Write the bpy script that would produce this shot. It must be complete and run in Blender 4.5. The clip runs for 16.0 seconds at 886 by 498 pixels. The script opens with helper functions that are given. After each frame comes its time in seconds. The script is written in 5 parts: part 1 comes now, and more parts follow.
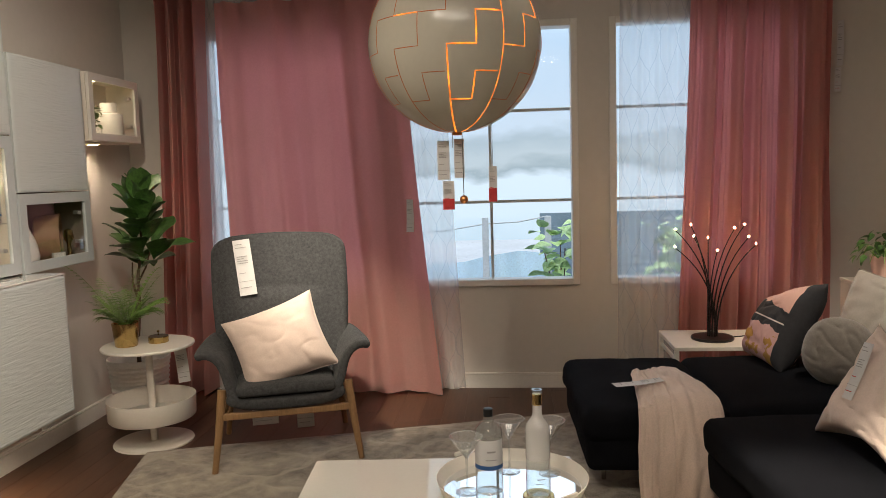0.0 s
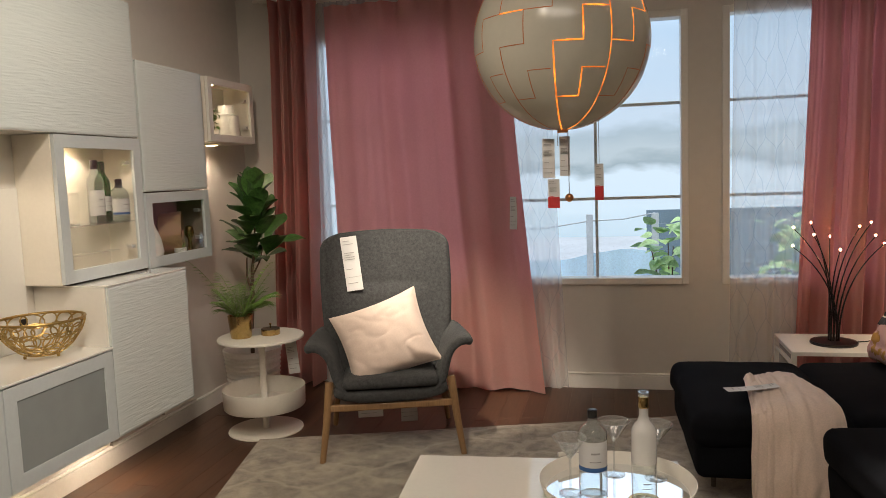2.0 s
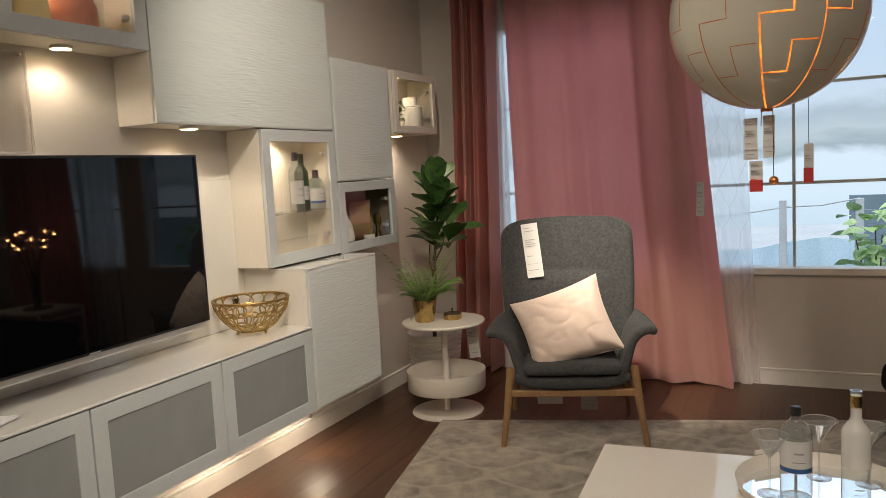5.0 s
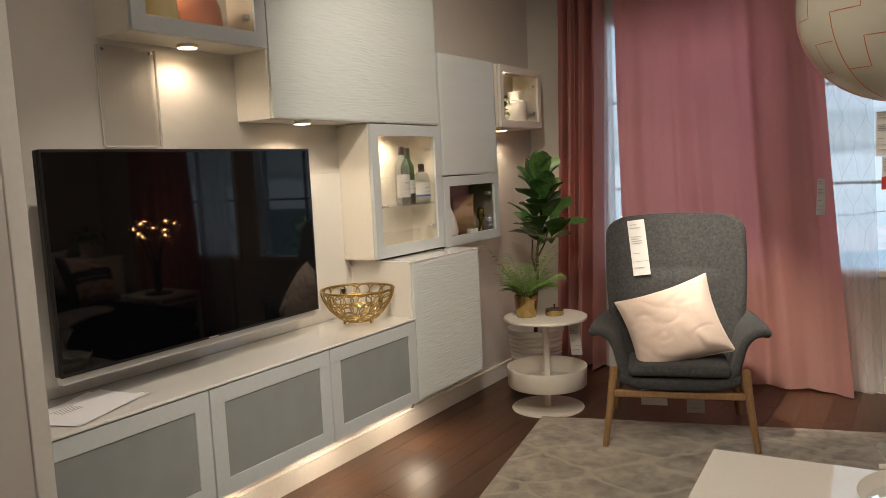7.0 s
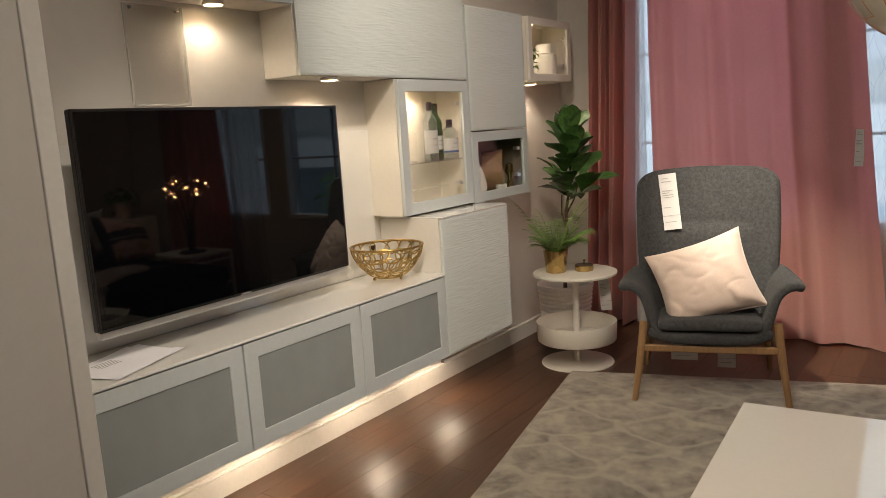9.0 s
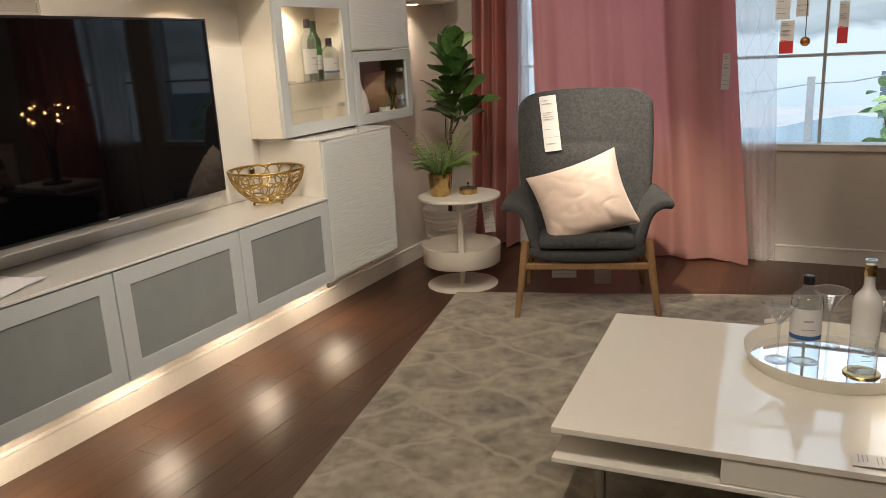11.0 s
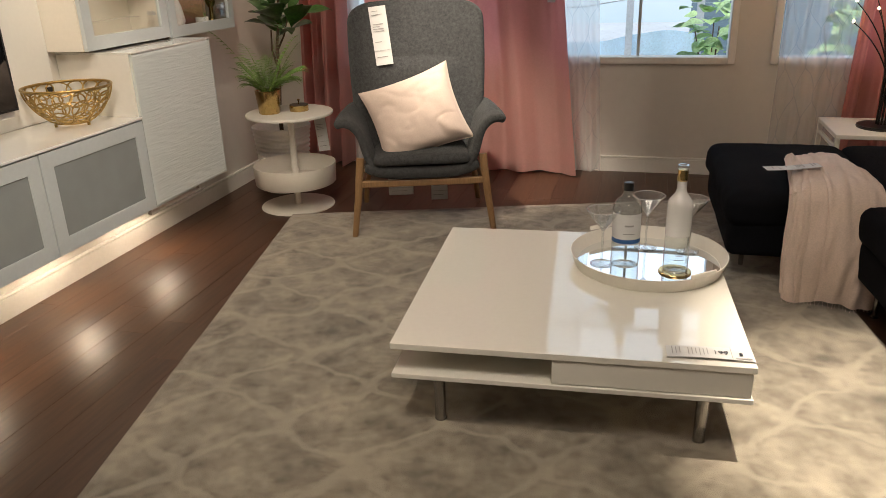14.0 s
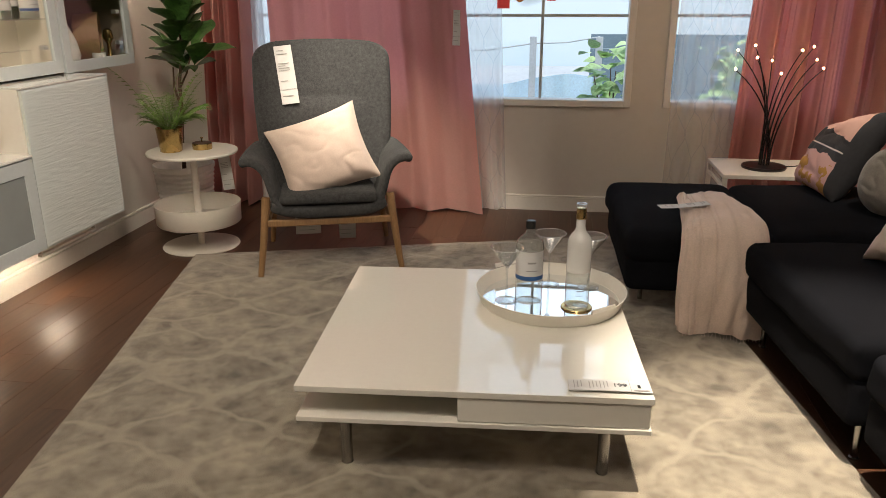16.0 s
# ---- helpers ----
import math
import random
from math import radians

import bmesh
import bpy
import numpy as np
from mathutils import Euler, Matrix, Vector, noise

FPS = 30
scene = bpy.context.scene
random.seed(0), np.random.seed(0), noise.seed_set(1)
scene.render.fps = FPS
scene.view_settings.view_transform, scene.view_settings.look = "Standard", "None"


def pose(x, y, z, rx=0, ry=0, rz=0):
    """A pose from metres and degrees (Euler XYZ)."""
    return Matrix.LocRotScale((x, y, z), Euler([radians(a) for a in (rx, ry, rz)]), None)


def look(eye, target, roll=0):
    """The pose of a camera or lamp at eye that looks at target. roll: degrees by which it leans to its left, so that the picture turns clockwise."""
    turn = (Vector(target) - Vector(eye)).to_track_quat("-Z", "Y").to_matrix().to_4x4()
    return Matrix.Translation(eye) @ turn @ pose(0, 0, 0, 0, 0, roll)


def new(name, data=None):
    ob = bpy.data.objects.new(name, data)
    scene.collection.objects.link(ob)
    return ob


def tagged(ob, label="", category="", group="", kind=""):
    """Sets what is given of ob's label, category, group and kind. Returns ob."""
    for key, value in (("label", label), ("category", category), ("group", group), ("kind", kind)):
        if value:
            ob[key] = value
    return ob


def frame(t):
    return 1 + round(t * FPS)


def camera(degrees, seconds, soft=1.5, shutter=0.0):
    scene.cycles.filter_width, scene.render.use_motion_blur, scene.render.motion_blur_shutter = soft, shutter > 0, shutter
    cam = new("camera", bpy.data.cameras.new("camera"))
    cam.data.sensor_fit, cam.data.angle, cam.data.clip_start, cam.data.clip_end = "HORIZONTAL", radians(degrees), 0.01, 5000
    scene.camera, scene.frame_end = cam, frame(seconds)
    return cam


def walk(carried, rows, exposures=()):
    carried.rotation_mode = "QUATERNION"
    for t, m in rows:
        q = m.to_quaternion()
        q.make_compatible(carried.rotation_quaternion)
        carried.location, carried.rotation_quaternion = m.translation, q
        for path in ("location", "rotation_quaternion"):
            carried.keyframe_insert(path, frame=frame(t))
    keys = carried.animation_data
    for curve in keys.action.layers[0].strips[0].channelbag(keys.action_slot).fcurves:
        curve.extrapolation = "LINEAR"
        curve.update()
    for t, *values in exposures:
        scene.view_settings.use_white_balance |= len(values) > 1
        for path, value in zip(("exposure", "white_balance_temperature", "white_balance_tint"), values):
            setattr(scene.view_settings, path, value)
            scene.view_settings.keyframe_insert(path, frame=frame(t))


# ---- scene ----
cam = camera(60.6, 16.0, soft=0.75)
PATH = [
    (0, (0.029, -0.075, 1.372), (-0.148, 1.908, 1.176), -1.7),
    (0.5, (0.016, -0.078, 1.379), (-0.222, 1.897, 1.175), -1.9),
    (1, (0.024, -0.075, 1.373), (-0.281, 1.891, 1.169), -2.1),
    (1.5, (0.007, -0.077, 1.373), (-0.354, 1.88, 1.173), -2.1),
    (2, (0.023, -0.078, 1.379), (-0.419, 1.862, 1.182), -2.1),
    (2.5, (0.0, -0.084, 1.374), (-0.506, 1.841, 1.181), -2.1),
    (3, (0.003, -0.082, 1.378), (-0.577, 1.822, 1.183), -2.3),
    (3.5, (0.007, -0.097, 1.371), (-0.658, 1.78, 1.179), -2.5),
    (4, (-0.006, -0.099, 1.37), (-0.746, 1.749, 1.173), -2.7),
    (4.5, (-0.018, -0.104, 1.373), (-0.819, 1.717, 1.17), -3.0),
    (7, (-0.048, -0.127, 1.374), (-1.136, 1.539, 1.167), -2.8),
    (7.5, (-0.037, -0.126, 1.37), (-1.165, 1.512, 1.159), -3.0),
    (8, (-0.035, -0.131, 1.376), (-1.198, 1.48, 1.144), -3.2),
    (8.5, (-0.033, -0.131, 1.368), (-1.207, 1.467, 1.106), -3.3),
    (9, (-0.043, -0.127, 1.366), (-1.193, 1.48, 1.053), -3.6),
    (9.5, (-0.033, -0.129, 1.351), (-1.134, 1.501, 0.989), -3.7),
    (12, (-0.028, -0.083, 1.315), (-0.795, 1.67, 0.732), -2.5),
    (12.5, (-0.029, -0.075, 1.31), (-0.752, 1.686, 0.696), -2.4),
    (13, (-0.03, -0.067, 1.303), (-0.688, 1.705, 0.65), -2.2),
    (13.5, (-0.026, -0.057, 1.297), (-0.603, 1.729, 0.605), -2.1),
    (14, (-0.023, -0.046, 1.295), (-0.514, 1.753, 0.573), -1.8),
    (14.5, (-0.02, -0.039, 1.292), (-0.44, 1.77, 0.551), -1.5),
    (15, (-0.016, -0.039, 1.294), (-0.383, 1.785, 0.559), -1.0),
    (15.5, (-0.007, -0.046, 1.298), (-0.326, 1.805, 0.611), -0.5),
    (16, (-0.001, -0.045, 1.299), (-0.272, 1.833, 0.667), -0.1),
]
EXPOSURES = [(0, 0.36), (1.5, 0.33), (3, 0.27), (4.5, 0.28), (7, 0.36), (9, 0.40), (12, 0.44), (16, 0.44)]
walk(cam, [(t, look(eye, target, roll)) for t, eye, target, roll in PATH], EXPOSURES)

# ---- light ----
ROOM_W, ROOM_E, ROOM_S, ROOM_N, ROOM_H = -2.425, 2.60, -2.60, 4.70, 2.75

world = bpy.data.worlds.new("sky")
world.use_nodes = True
scene.world = world
wn = world.node_tree
sky = wn.nodes.new("ShaderNodeTexSky")
sky.sky_type, sky.sun_disc = "NISHITA", False
sky.sun_elevation, sky.sun_rotation = radians(48), radians(200)
wn.nodes["Background"].inputs["Strength"].default_value = 0.15
wn.links.new(sky.outputs[0], wn.nodes["Background"].inputs["Color"])


def lamp(name, kind, m, energy, colour, **settings):
    data = bpy.data.lights.new(name, kind)
    data.energy, data.color = energy, colour
    for key, value in settings.items():
        setattr(data, key, value)
    ob = new(name, data)
    ob.matrix_world = m
    return ob


lamp("sun", "SUN", look((0, -6, 9), (0, 0, 0)), 2.2, (1.0, 0.95, 0.88), angle=radians(12))
WARM = (1.0, 0.865, 0.70)
# warm ceiling spots, all out of view: place, target, watts, cone in degrees
SPOTS = [
    ((0.52, 1.60, 2.66), (0.78, 1.95, 0), 490, 34, 0.8),
    ((-0.98, 2.72, 2.66), (-0.94, 3.74, 0.98), 330, 32, 1.0),
    # no fixture known here: added to lift the cabinet corner
    ((-1.20, 1.90, 2.66), (-2.35, 3.5, 1.0), 60, 84, 0.9),
    ((1.50, 2.80, 2.66), (1.72, 3.62, 0.85), 120, 46, 1.0),
    # two more added, to brighten the rug and the bench top
    ((-0.60, 0.60, 2.66), (-1.15, 2.8, 0.0), 92, 70, 0.9),
    ((-1.05, 0.98, 2.66), (-2.25, 1.62, 0.70), 74, 47, 1.0),
]
# soft fill from two panels added out of view: x, y, watts
FILL_PANELS = ((0.1, 2.4, 4), (0.1, 0.2, 14))
for eye, aim, watts, cone, blend in SPOTS:
    lamp("ceiling_spot_light", "SPOT", look(eye, aim), watts, WARM, spot_size=radians(cone), spot_blend=blend, shadow_soft_size=0.03)
for cx, cy, watts in FILL_PANELS:
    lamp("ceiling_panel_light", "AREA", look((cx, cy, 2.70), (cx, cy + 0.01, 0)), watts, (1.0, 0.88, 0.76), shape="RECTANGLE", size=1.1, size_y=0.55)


# ---- materials ----
def mat(name, colour, rough=0.5, metal=0.0, vary=0.12, scale=3.0, fine=60.0, bump=0.0, bump_scale=200.0, stretch=(1, 1, 1), second=None, wear=0.0, sheen=0.0, coat=0.0, per_object=0.0, spec=0.5):
    m = bpy.data.materials.new(name)
    m.use_nodes = True
    t = m.node_tree
    b = t.nodes["Principled BSDF"]
    co = t.nodes.new("ShaderNodeTexCoord")
    mp = t.nodes.new("ShaderNodeMapping")
    mp.inputs["Scale"].default_value = stretch
    t.links.new(co.outputs["Object"], mp.inputs[0])
    big, small = t.nodes.new("ShaderNodeTexNoise"), t.nodes.new("ShaderNodeTexNoise")
    for n, s, d in ((big, scale, 3), (small, fine, 4)):
        n.inputs["Scale"].default_value, n.inputs["Detail"].default_value = s, d
        t.links.new(mp.outputs[0], n.inputs["Vector"])
    add = t.nodes.new("ShaderNodeMath")
    add.operation = "ADD"
    t.links.new(big.outputs["Fac"], add.inputs[0])
    t.links.new(small.outputs["Fac"], add.inputs[1])
    last = add.outputs[0]
    if per_object:
        info, scl, plus = t.nodes.new("ShaderNodeObjectInfo"), t.nodes.new("ShaderNodeMath"), t.nodes.new("ShaderNodeMath")
        scl.operation, plus.operation = "MULTIPLY_ADD", "ADD"
        scl.inputs[1].default_value, scl.inputs[2].default_value = per_object, -per_object / 2
        t.links.new(info.outputs["Random"], scl.inputs[0])
        t.links.new(last, plus.inputs[0])
        t.links.new(scl.outputs[0], plus.inputs[1])
        last = plus.outputs[0]
    ramp = t.nodes.new("ShaderNodeValToRGB")
    half = t.nodes.new("ShaderNodeMath")
    half.operation, half.inputs[1].default_value = "MULTIPLY", 0.5
    t.links.new(last, half.inputs[0])
    t.links.new(half.outputs[0], ramp.inputs[0])
    lo = [max(0, c * (1 - vary)) for c in colour]
    hi = [min(1, c * (1 + vary)) for c in (second or colour)]
    ramp.color_ramp.elements[0].position, ramp.color_ramp.elements[1].position = 0.32, 0.68
    ramp.color_ramp.elements[0].color, ramp.color_ramp.elements[1].color = (*lo, 1), (*hi, 1)
    t.links.new(ramp.outputs[0], b.inputs["Base Color"])
    b.inputs["Roughness"].default_value, b.inputs["Metallic"].default_value = rough, metal
    b.inputs["Specular IOR Level"].default_value = spec
    b.inputs["Coat Weight"].default_value, b.inputs["Coat Roughness"].default_value = coat, 0.012
    b.inputs["Sheen Weight"].default_value = sheen
    if wear:
        mr = t.nodes.new("ShaderNodeMapRange")
        mr.inputs["To Min"].default_value, mr.inputs["To Max"].default_value = max(0.02, rough - wear), min(1, rough + wear)
        t.links.new(big.outputs["Fac"], mr.inputs[0])
        t.links.new(mr.outputs[0], b.inputs["Roughness"])
    if bump:
        n, bp = t.nodes.new("ShaderNodeTexNoise"), t.nodes.new("ShaderNodeBump")
        n.inputs["Scale"].default_value, n.inputs["Detail"].default_value = bump_scale, 3
        bp.inputs["Strength"].default_value, bp.inputs["Distance"].default_value = bump, 0.004
        t.links.new(mp.outputs[0], n.inputs["Vector"])
        t.links.new(n.outputs["Fac"], bp.inputs["Height"])
        t.links.new(bp.outputs[0], b.inputs["Normal"])
    return m


def glow(name, colour, strength):
    m = bpy.data.materials.new(name)
    m.use_nodes = True
    b = m.node_tree.nodes["Principled BSDF"]
    b.inputs["Base Color"].default_value = (*colour, 1)
    b.inputs["Emission Color"].default_value, b.inputs["Emission Strength"].default_value = (*colour, 1), strength
    return m


def clear(name, tint, gloss=1.0, rough=0.01, milk=0.0, milk_colour=(0.8, 0.8, 0.8)):
    """Thin glass: see-through with a Fresnel gloss, and milky where asked."""
    m = bpy.data.materials.new(name)
    m.use_nodes = True
    t = m.node_tree
    t.nodes.remove(t.nodes["Principled BSDF"])
    tr, gl, mix, fr = (t.nodes.new("ShaderNode" + k) for k in ("BsdfTransparent", "BsdfGlossy", "MixShader", "LayerWeight"))
    tr.inputs[0].default_value = (*tint, 1)
    gl.inputs["Roughness"].default_value = rough
    pw, sc = t.nodes.new("ShaderNodeMath"), t.nodes.new("ShaderNodeMath")
    pw.operation, pw.inputs[1].default_value = "POWER", 4.0
    sc.operation, sc.inputs[1].default_value, sc.inputs[2].default_value, sc.use_clamp = "MULTIPLY_ADD", 0.9 * gloss, 0.04 * gloss, True
    t.links.new(fr.outputs["Facing"], pw.inputs[0])
    t.links.new(pw.outputs[0], sc.inputs[0])
    t.links.new(sc.outputs[0], mix.inputs[0])
    base = tr
    if milk:
        di, mx = t.nodes.new("ShaderNodeBsdfDiffuse"), t.nodes.new("ShaderNodeMixShader")
        di.inputs[0].default_value = (*milk_colour, 1)
        mx.inputs[0].default_value = milk
        t.links.new(tr.outputs[0], mx.inputs[1])
        t.links.new(di.outputs[0], mx.inputs[2])
        base = mx
    t.links.new(base.outputs[0], mix.inputs[1])
    t.links.new(gl.outputs[0], mix.inputs[2])
    t.links.new(mix.outputs[0], t.nodes["Material Output"].inputs[0])
    return m


def cloth(name, colour, through_light, vary=0.1, sheer=0.0, lines=False, passing=None):
    """Woven cloth that lets light through; sheer leaves gaps, lines draws a wavy woven figure."""
    m = mat(name, colour, 0.85, vary=vary, scale=2.5, fine=90, bump=0.25, bump_scale=420)
    t = m.node_tree
    b, out = t.nodes["Principled BSDF"], t.nodes["Material Output"]
    tl, mx = t.nodes.new("ShaderNodeBsdfTranslucent"), t.nodes.new("ShaderNodeMixShader")
    tl.inputs[0].default_value = (*(passing or colour), 1)
    mx.inputs[0].default_value = through_light
    t.links.new(b.outputs[0], mx.inputs[1])
    t.links.new(tl.outputs[0], mx.inputs[2])
    last = mx
    if sheer:
        tr, m2 = t.nodes.new("ShaderNodeBsdfTransparent"), t.nodes.new("ShaderNodeMixShader")
        m2.inputs[0].default_value = sheer
        t.links.new(mx.outputs[0], m2.inputs[1])
        t.links.new(tr.outputs[0], m2.inputs[2])
        if lines:
            co, sp, nz, rp = (t.nodes.new("ShaderNode" + k) for k in ("TexCoord", "SeparateXYZ", "TexNoise", "MapRange"))
            nz.inputs["Scale"].default_value = 3.0
            t.links.new(co.outputs["Object"], sp.inputs[0])
            t.links.new(co.outputs["Object"], nz.inputs["Vector"])

            def op(kind, a, bb, c=0.0):
                n = t.nodes.new("ShaderNodeMath")
                n.operation = kind
                for i, v in enumerate((a, bb, c)):
                    if isinstance(v, (int, float)):
                        n.inputs[i].default_value = v
                    else:
                        t.links.new(v, n.inputs[i])
                return n.outputs[0]

            across = op("MULTIPLY_ADD", sp.outputs[0], 1 / 0.105, op("MULTIPLY", nz.outputs["Fac"], 0.7))
            sway = op("MULTIPLY", op("SINE", op("MULTIPLY_ADD", sp.outputs[2], 2 * math.pi / 0.36, op("MULTIPLY", nz.outputs["Fac"], 5.0)), 0.0), 0.27)
            near = op("MINIMUM", op("PINGPONG", op("SUBTRACT", across, sway), 0.5), op("PINGPONG", op("ADD", op("ADD", across, sway), 0.5), 0.5))
            rp.inputs["From Max"].default_value, rp.inputs["To Min"].default_value, rp.inputs["To Max"].default_value = 0.030, sheer * 0.93, sheer
            t.links.new(near, rp.inputs[0])
            t.links.new(rp.outputs[0], m2.inputs[0])
            tone = t.nodes.new("ShaderNodeValToRGB")
            tone.color_ramp.elements[0].position, tone.color_ramp.elements[0].color = 0.0, (0.64, 0.68, 0.73, 1)
            tone.color_ramp.elements[1].position, tone.color_ramp.elements[1].color = 0.035, (*colour, 1)
            t.links.new(near, tone.inputs[0])
            t.links.new(tone.outputs[0], tl.inputs[0])
            t.links.new(tone.outputs[0], b.inputs["Base Color"])
        last = m2
    t.links.new(last.outputs[0], out.inputs[0])
    return m


def rug_material():
    m = mat("rug_pile", (0.115, 0.094, 0.067), 0.95, vary=0.12, scale=5.5, fine=21, second=(0.36, 0.31, 0.235), bump=0.8, bump_scale=330, sheen=0.35)
    t = m.node_tree
    b = t.nodes["Principled BSDF"]
    ramp = b.inputs["Base Color"].links[0].from_node
    co, nz, sep = t.nodes.new("ShaderNodeTexCoord"), t.nodes.new("ShaderNodeTexNoise"), t.nodes.new("ShaderNodeSeparateXYZ")
    nz.inputs["Scale"].default_value, nz.inputs["Detail"].default_value = 5.0, 4
    mxv = t.nodes.new("ShaderNodeMix")
    mxv.data_type, mxv.blend_type = "RGBA", "LINEAR_LIGHT"
    mxv.inputs[0].default_value = 0.095
    t.links.new(co.outputs["Object"], nz.inputs["Vector"])
    t.links.new(co.outputs["Object"], mxv.inputs[6])
    t.links.new(nz.outputs["Color"], mxv.inputs[7])
    t.links.new(mxv.outputs[2], sep.inputs[0])

    def op(kind, a, bb=None, c=None):
        n = t.nodes.new("ShaderNodeMath")
        n.operation = kind
        for i, v in enumerate((a, bb, c)):
            if v is None:
                continue
            if isinstance(v, (int, float)):
                n.inputs[i].default_value = v
            else:
                t.links.new(v, n.inputs[i])
        return n.outputs[0]

    u = op("DIVIDE", op("ADD", sep.outputs[0], 0.02), 0.50)
    wave = op("MULTIPLY", op("COSINE", op("MULTIPLY", op("ADD", sep.outputs[1], 0.10), 2 * math.pi / 0.42)), 0.25)
    f1 = op("PINGPONG", op("SUBTRACT", u, wave), 0.5)
    f2 = op("PINGPONG", op("ADD", op("ADD", u, wave), 0.5), 0.5)
    near = op("MINIMUM", f1, f2)
    line = t.nodes.new("ShaderNodeMapRange")
    line.interpolation_type = "SMOOTHSTEP"
    line.inputs["From Min"].default_value, line.inputs["From Max"].default_value = 0.026, 0.075
    line.inputs["To Min"].default_value, line.inputs["To Max"].default_value = 0.56, 0.0
    t.links.new(near, line.inputs[0])
    mix = t.nodes.new("ShaderNodeMix")
    mix.data_type = "RGBA"
    mix.inputs[7].default_value = (0.40, 0.345, 0.265, 1)
    t.links.new(line.outputs[0], mix.inputs[0])
    t.links.new(ramp.outputs[0], mix.inputs[6])
    t.links.new(mix.outputs[2], b.inputs["Base Color"])
    return m


WALL = mat("wall_paint", (0.66, 0.63, 0.58), 0.7, vary=0.03, scale=1.2, fine=25, bump=0.06, bump_scale=240)
TRIM = mat("trim_paint", (0.80, 0.78, 0.73), 0.4, vary=0.04, scale=4, bump=0.03)
CEIL = mat("ceiling_paint", (0.75, 0.74, 0.72), 0.9, vary=0.03)
DARKWOOD = mat("dark_floor_board", (0.056, 0.027, 0.0155), 0.39, vary=0.20, scale=2.0, fine=9, stretch=(7, 0.6, 1), second=(0.083, 0.040, 0.022), bump=0.04, bump_scale=30, wear=0.06, per_object=0.30)
SUBFLOOR = mat("subfloor", (0.02, 0.012, 0.008), 0.8)
RUG = rug_material()
RUGEDGE = mat("rug_edge", (0.34, 0.30, 0.24), 0.95, bump=0.5)
WHITE = mat("white_foil", (0.80, 0.77, 0.71), 0.42, vary=0.03, scale=2, fine=40, bump=0.02)
# white interior with no lamp, its dimness put into a darker colour
SHADED_IN = mat("shaded_white_interior", (0.30, 0.245, 0.195), 0.5, vary=0.04, scale=2)
WHITE_IN = mat("white_interior", (0.82, 0.77, 0.68), 0.5, vary=0.03, scale=2)
RIPPLE = mat("rippled_white_front", (0.70, 0.755, 0.745), 0.24, vary=0.03, scale=2, bump=0.12, bump_scale=70, stretch=(1, 1, 7))
GLOSSWHITE = mat("gloss_white_lacquer", (0.74, 0.71, 0.64), 0.05, vary=0.02, scale=2, spec=0.75)
TOPGLASS = mat("white_glass_top", (0.80, 0.79, 0.75), 0.05, vary=0.02, coat=0.6)
FRAMEGREY = mat("pale_grey_door_frame", (0.60, 0.645, 0.655), 0.35, vary=0.04, scale=3)
FROST = mat("frosted_grey_glass", (0.31, 0.335, 0.335), 0.20, vary=0.06, scale=2.2, fine=12, coat=0.5)
BRASS = mat("brass", (0.50, 0.36, 0.15), 0.26, 1.0, vary=0.15, scale=12, wear=0.08)
STEEL = mat("brushed_steel", (0.34, 0.33, 0.32), 0.22, 1.0, vary=0.08, scale=20)
BLACKMETAL = mat("black_nickel", (0.045, 0.04, 0.04), 0.3, 0.8, vary=0.1)
OAK = mat("oak_leg", (0.27, 0.155, 0.070), 0.45, vary=0.25, scale=6, fine=40, stretch=(6, 6, 0.6), bump=0.08, bump_scale=60)
CHAIRCLOTH = mat("grey_wool_weave", (0.050, 0.051, 0.052), 0.95, vary=0.45, scale=70, fine=210, bump=0.6, bump_scale=300, sheen=0.06, spec=0.3)
NAVY = mat("dark_navy_cloth", (0.0062, 0.0066, 0.0085), 0.95, vary=0.35, scale=5, fine=220, bump=0.5, bump_scale=380, sheen=0.0, spec=0.06)
BEIGE = mat("pale_beige_cushion", (0.66, 0.53, 0.45), 0.9, vary=0.08, scale=4, fine=150, bump=0.25, bump_scale=300, sheen=0.2)
GREYCUSHION = mat("warm_grey_cushion", (0.29, 0.262, 0.23), 0.92, vary=0.12, scale=4, fine=160, bump=0.3, bump_scale=300, sheen=0.3)
DARKCUSHION = mat("charcoal_cushion", (0.180, 0.160, 0.138), 0.92, vary=0.14, scale=4, fine=160, bump=0.3, bump_scale=300, sheen=0.3)
THROW = mat("blush_linen_throw", (0.70, 0.56, 0.475), 0.95, vary=0.12, scale=5, fine=170, bump=0.6, bump_scale=260, sheen=0.2)
PINK = cloth("dusty_pink_curtain_cloth", (0.430, 0.262, 0.236), 0.36, 0.10, passing=(0.95, 0.275, 0.28))
SHEER = cloth("white_sheer_cloth", (0.88, 0.90, 0.92), 0.70, 0.03, sheer=0.60, lines=True)
PAPER = mat("white_paper_tag", (0.64, 0.63, 0.62), 0.6, vary=0.03)
SHEETWHITE = mat("bright_white_paper", (0.86, 0.85, 0.88), 0.6, vary=0.02)
INK = mat("grey_print", (0.34, 0.33, 0.32), 0.7)
REDPRINT = mat("red_print", (0.50, 0.03, 0.03), 0.6)
MATTEWHITE = mat("white_powder_coat", (0.78, 0.74, 0.66), 0.5, vary=0.03, bump=0.03)
CERAMIC = mat("white_stoneware", (0.87, 0.85, 0.81), 0.40, vary=0.06, scale=8, bump=0.05)
LEAFDARK = mat("fiddle_leaf_green", (0.030, 0.080, 0.022), 0.32, vary=0.30, scale=14, fine=60, second=(0.085, 0.19, 0.045), bump=0.2, bump_scale=50, per_object=0.3)
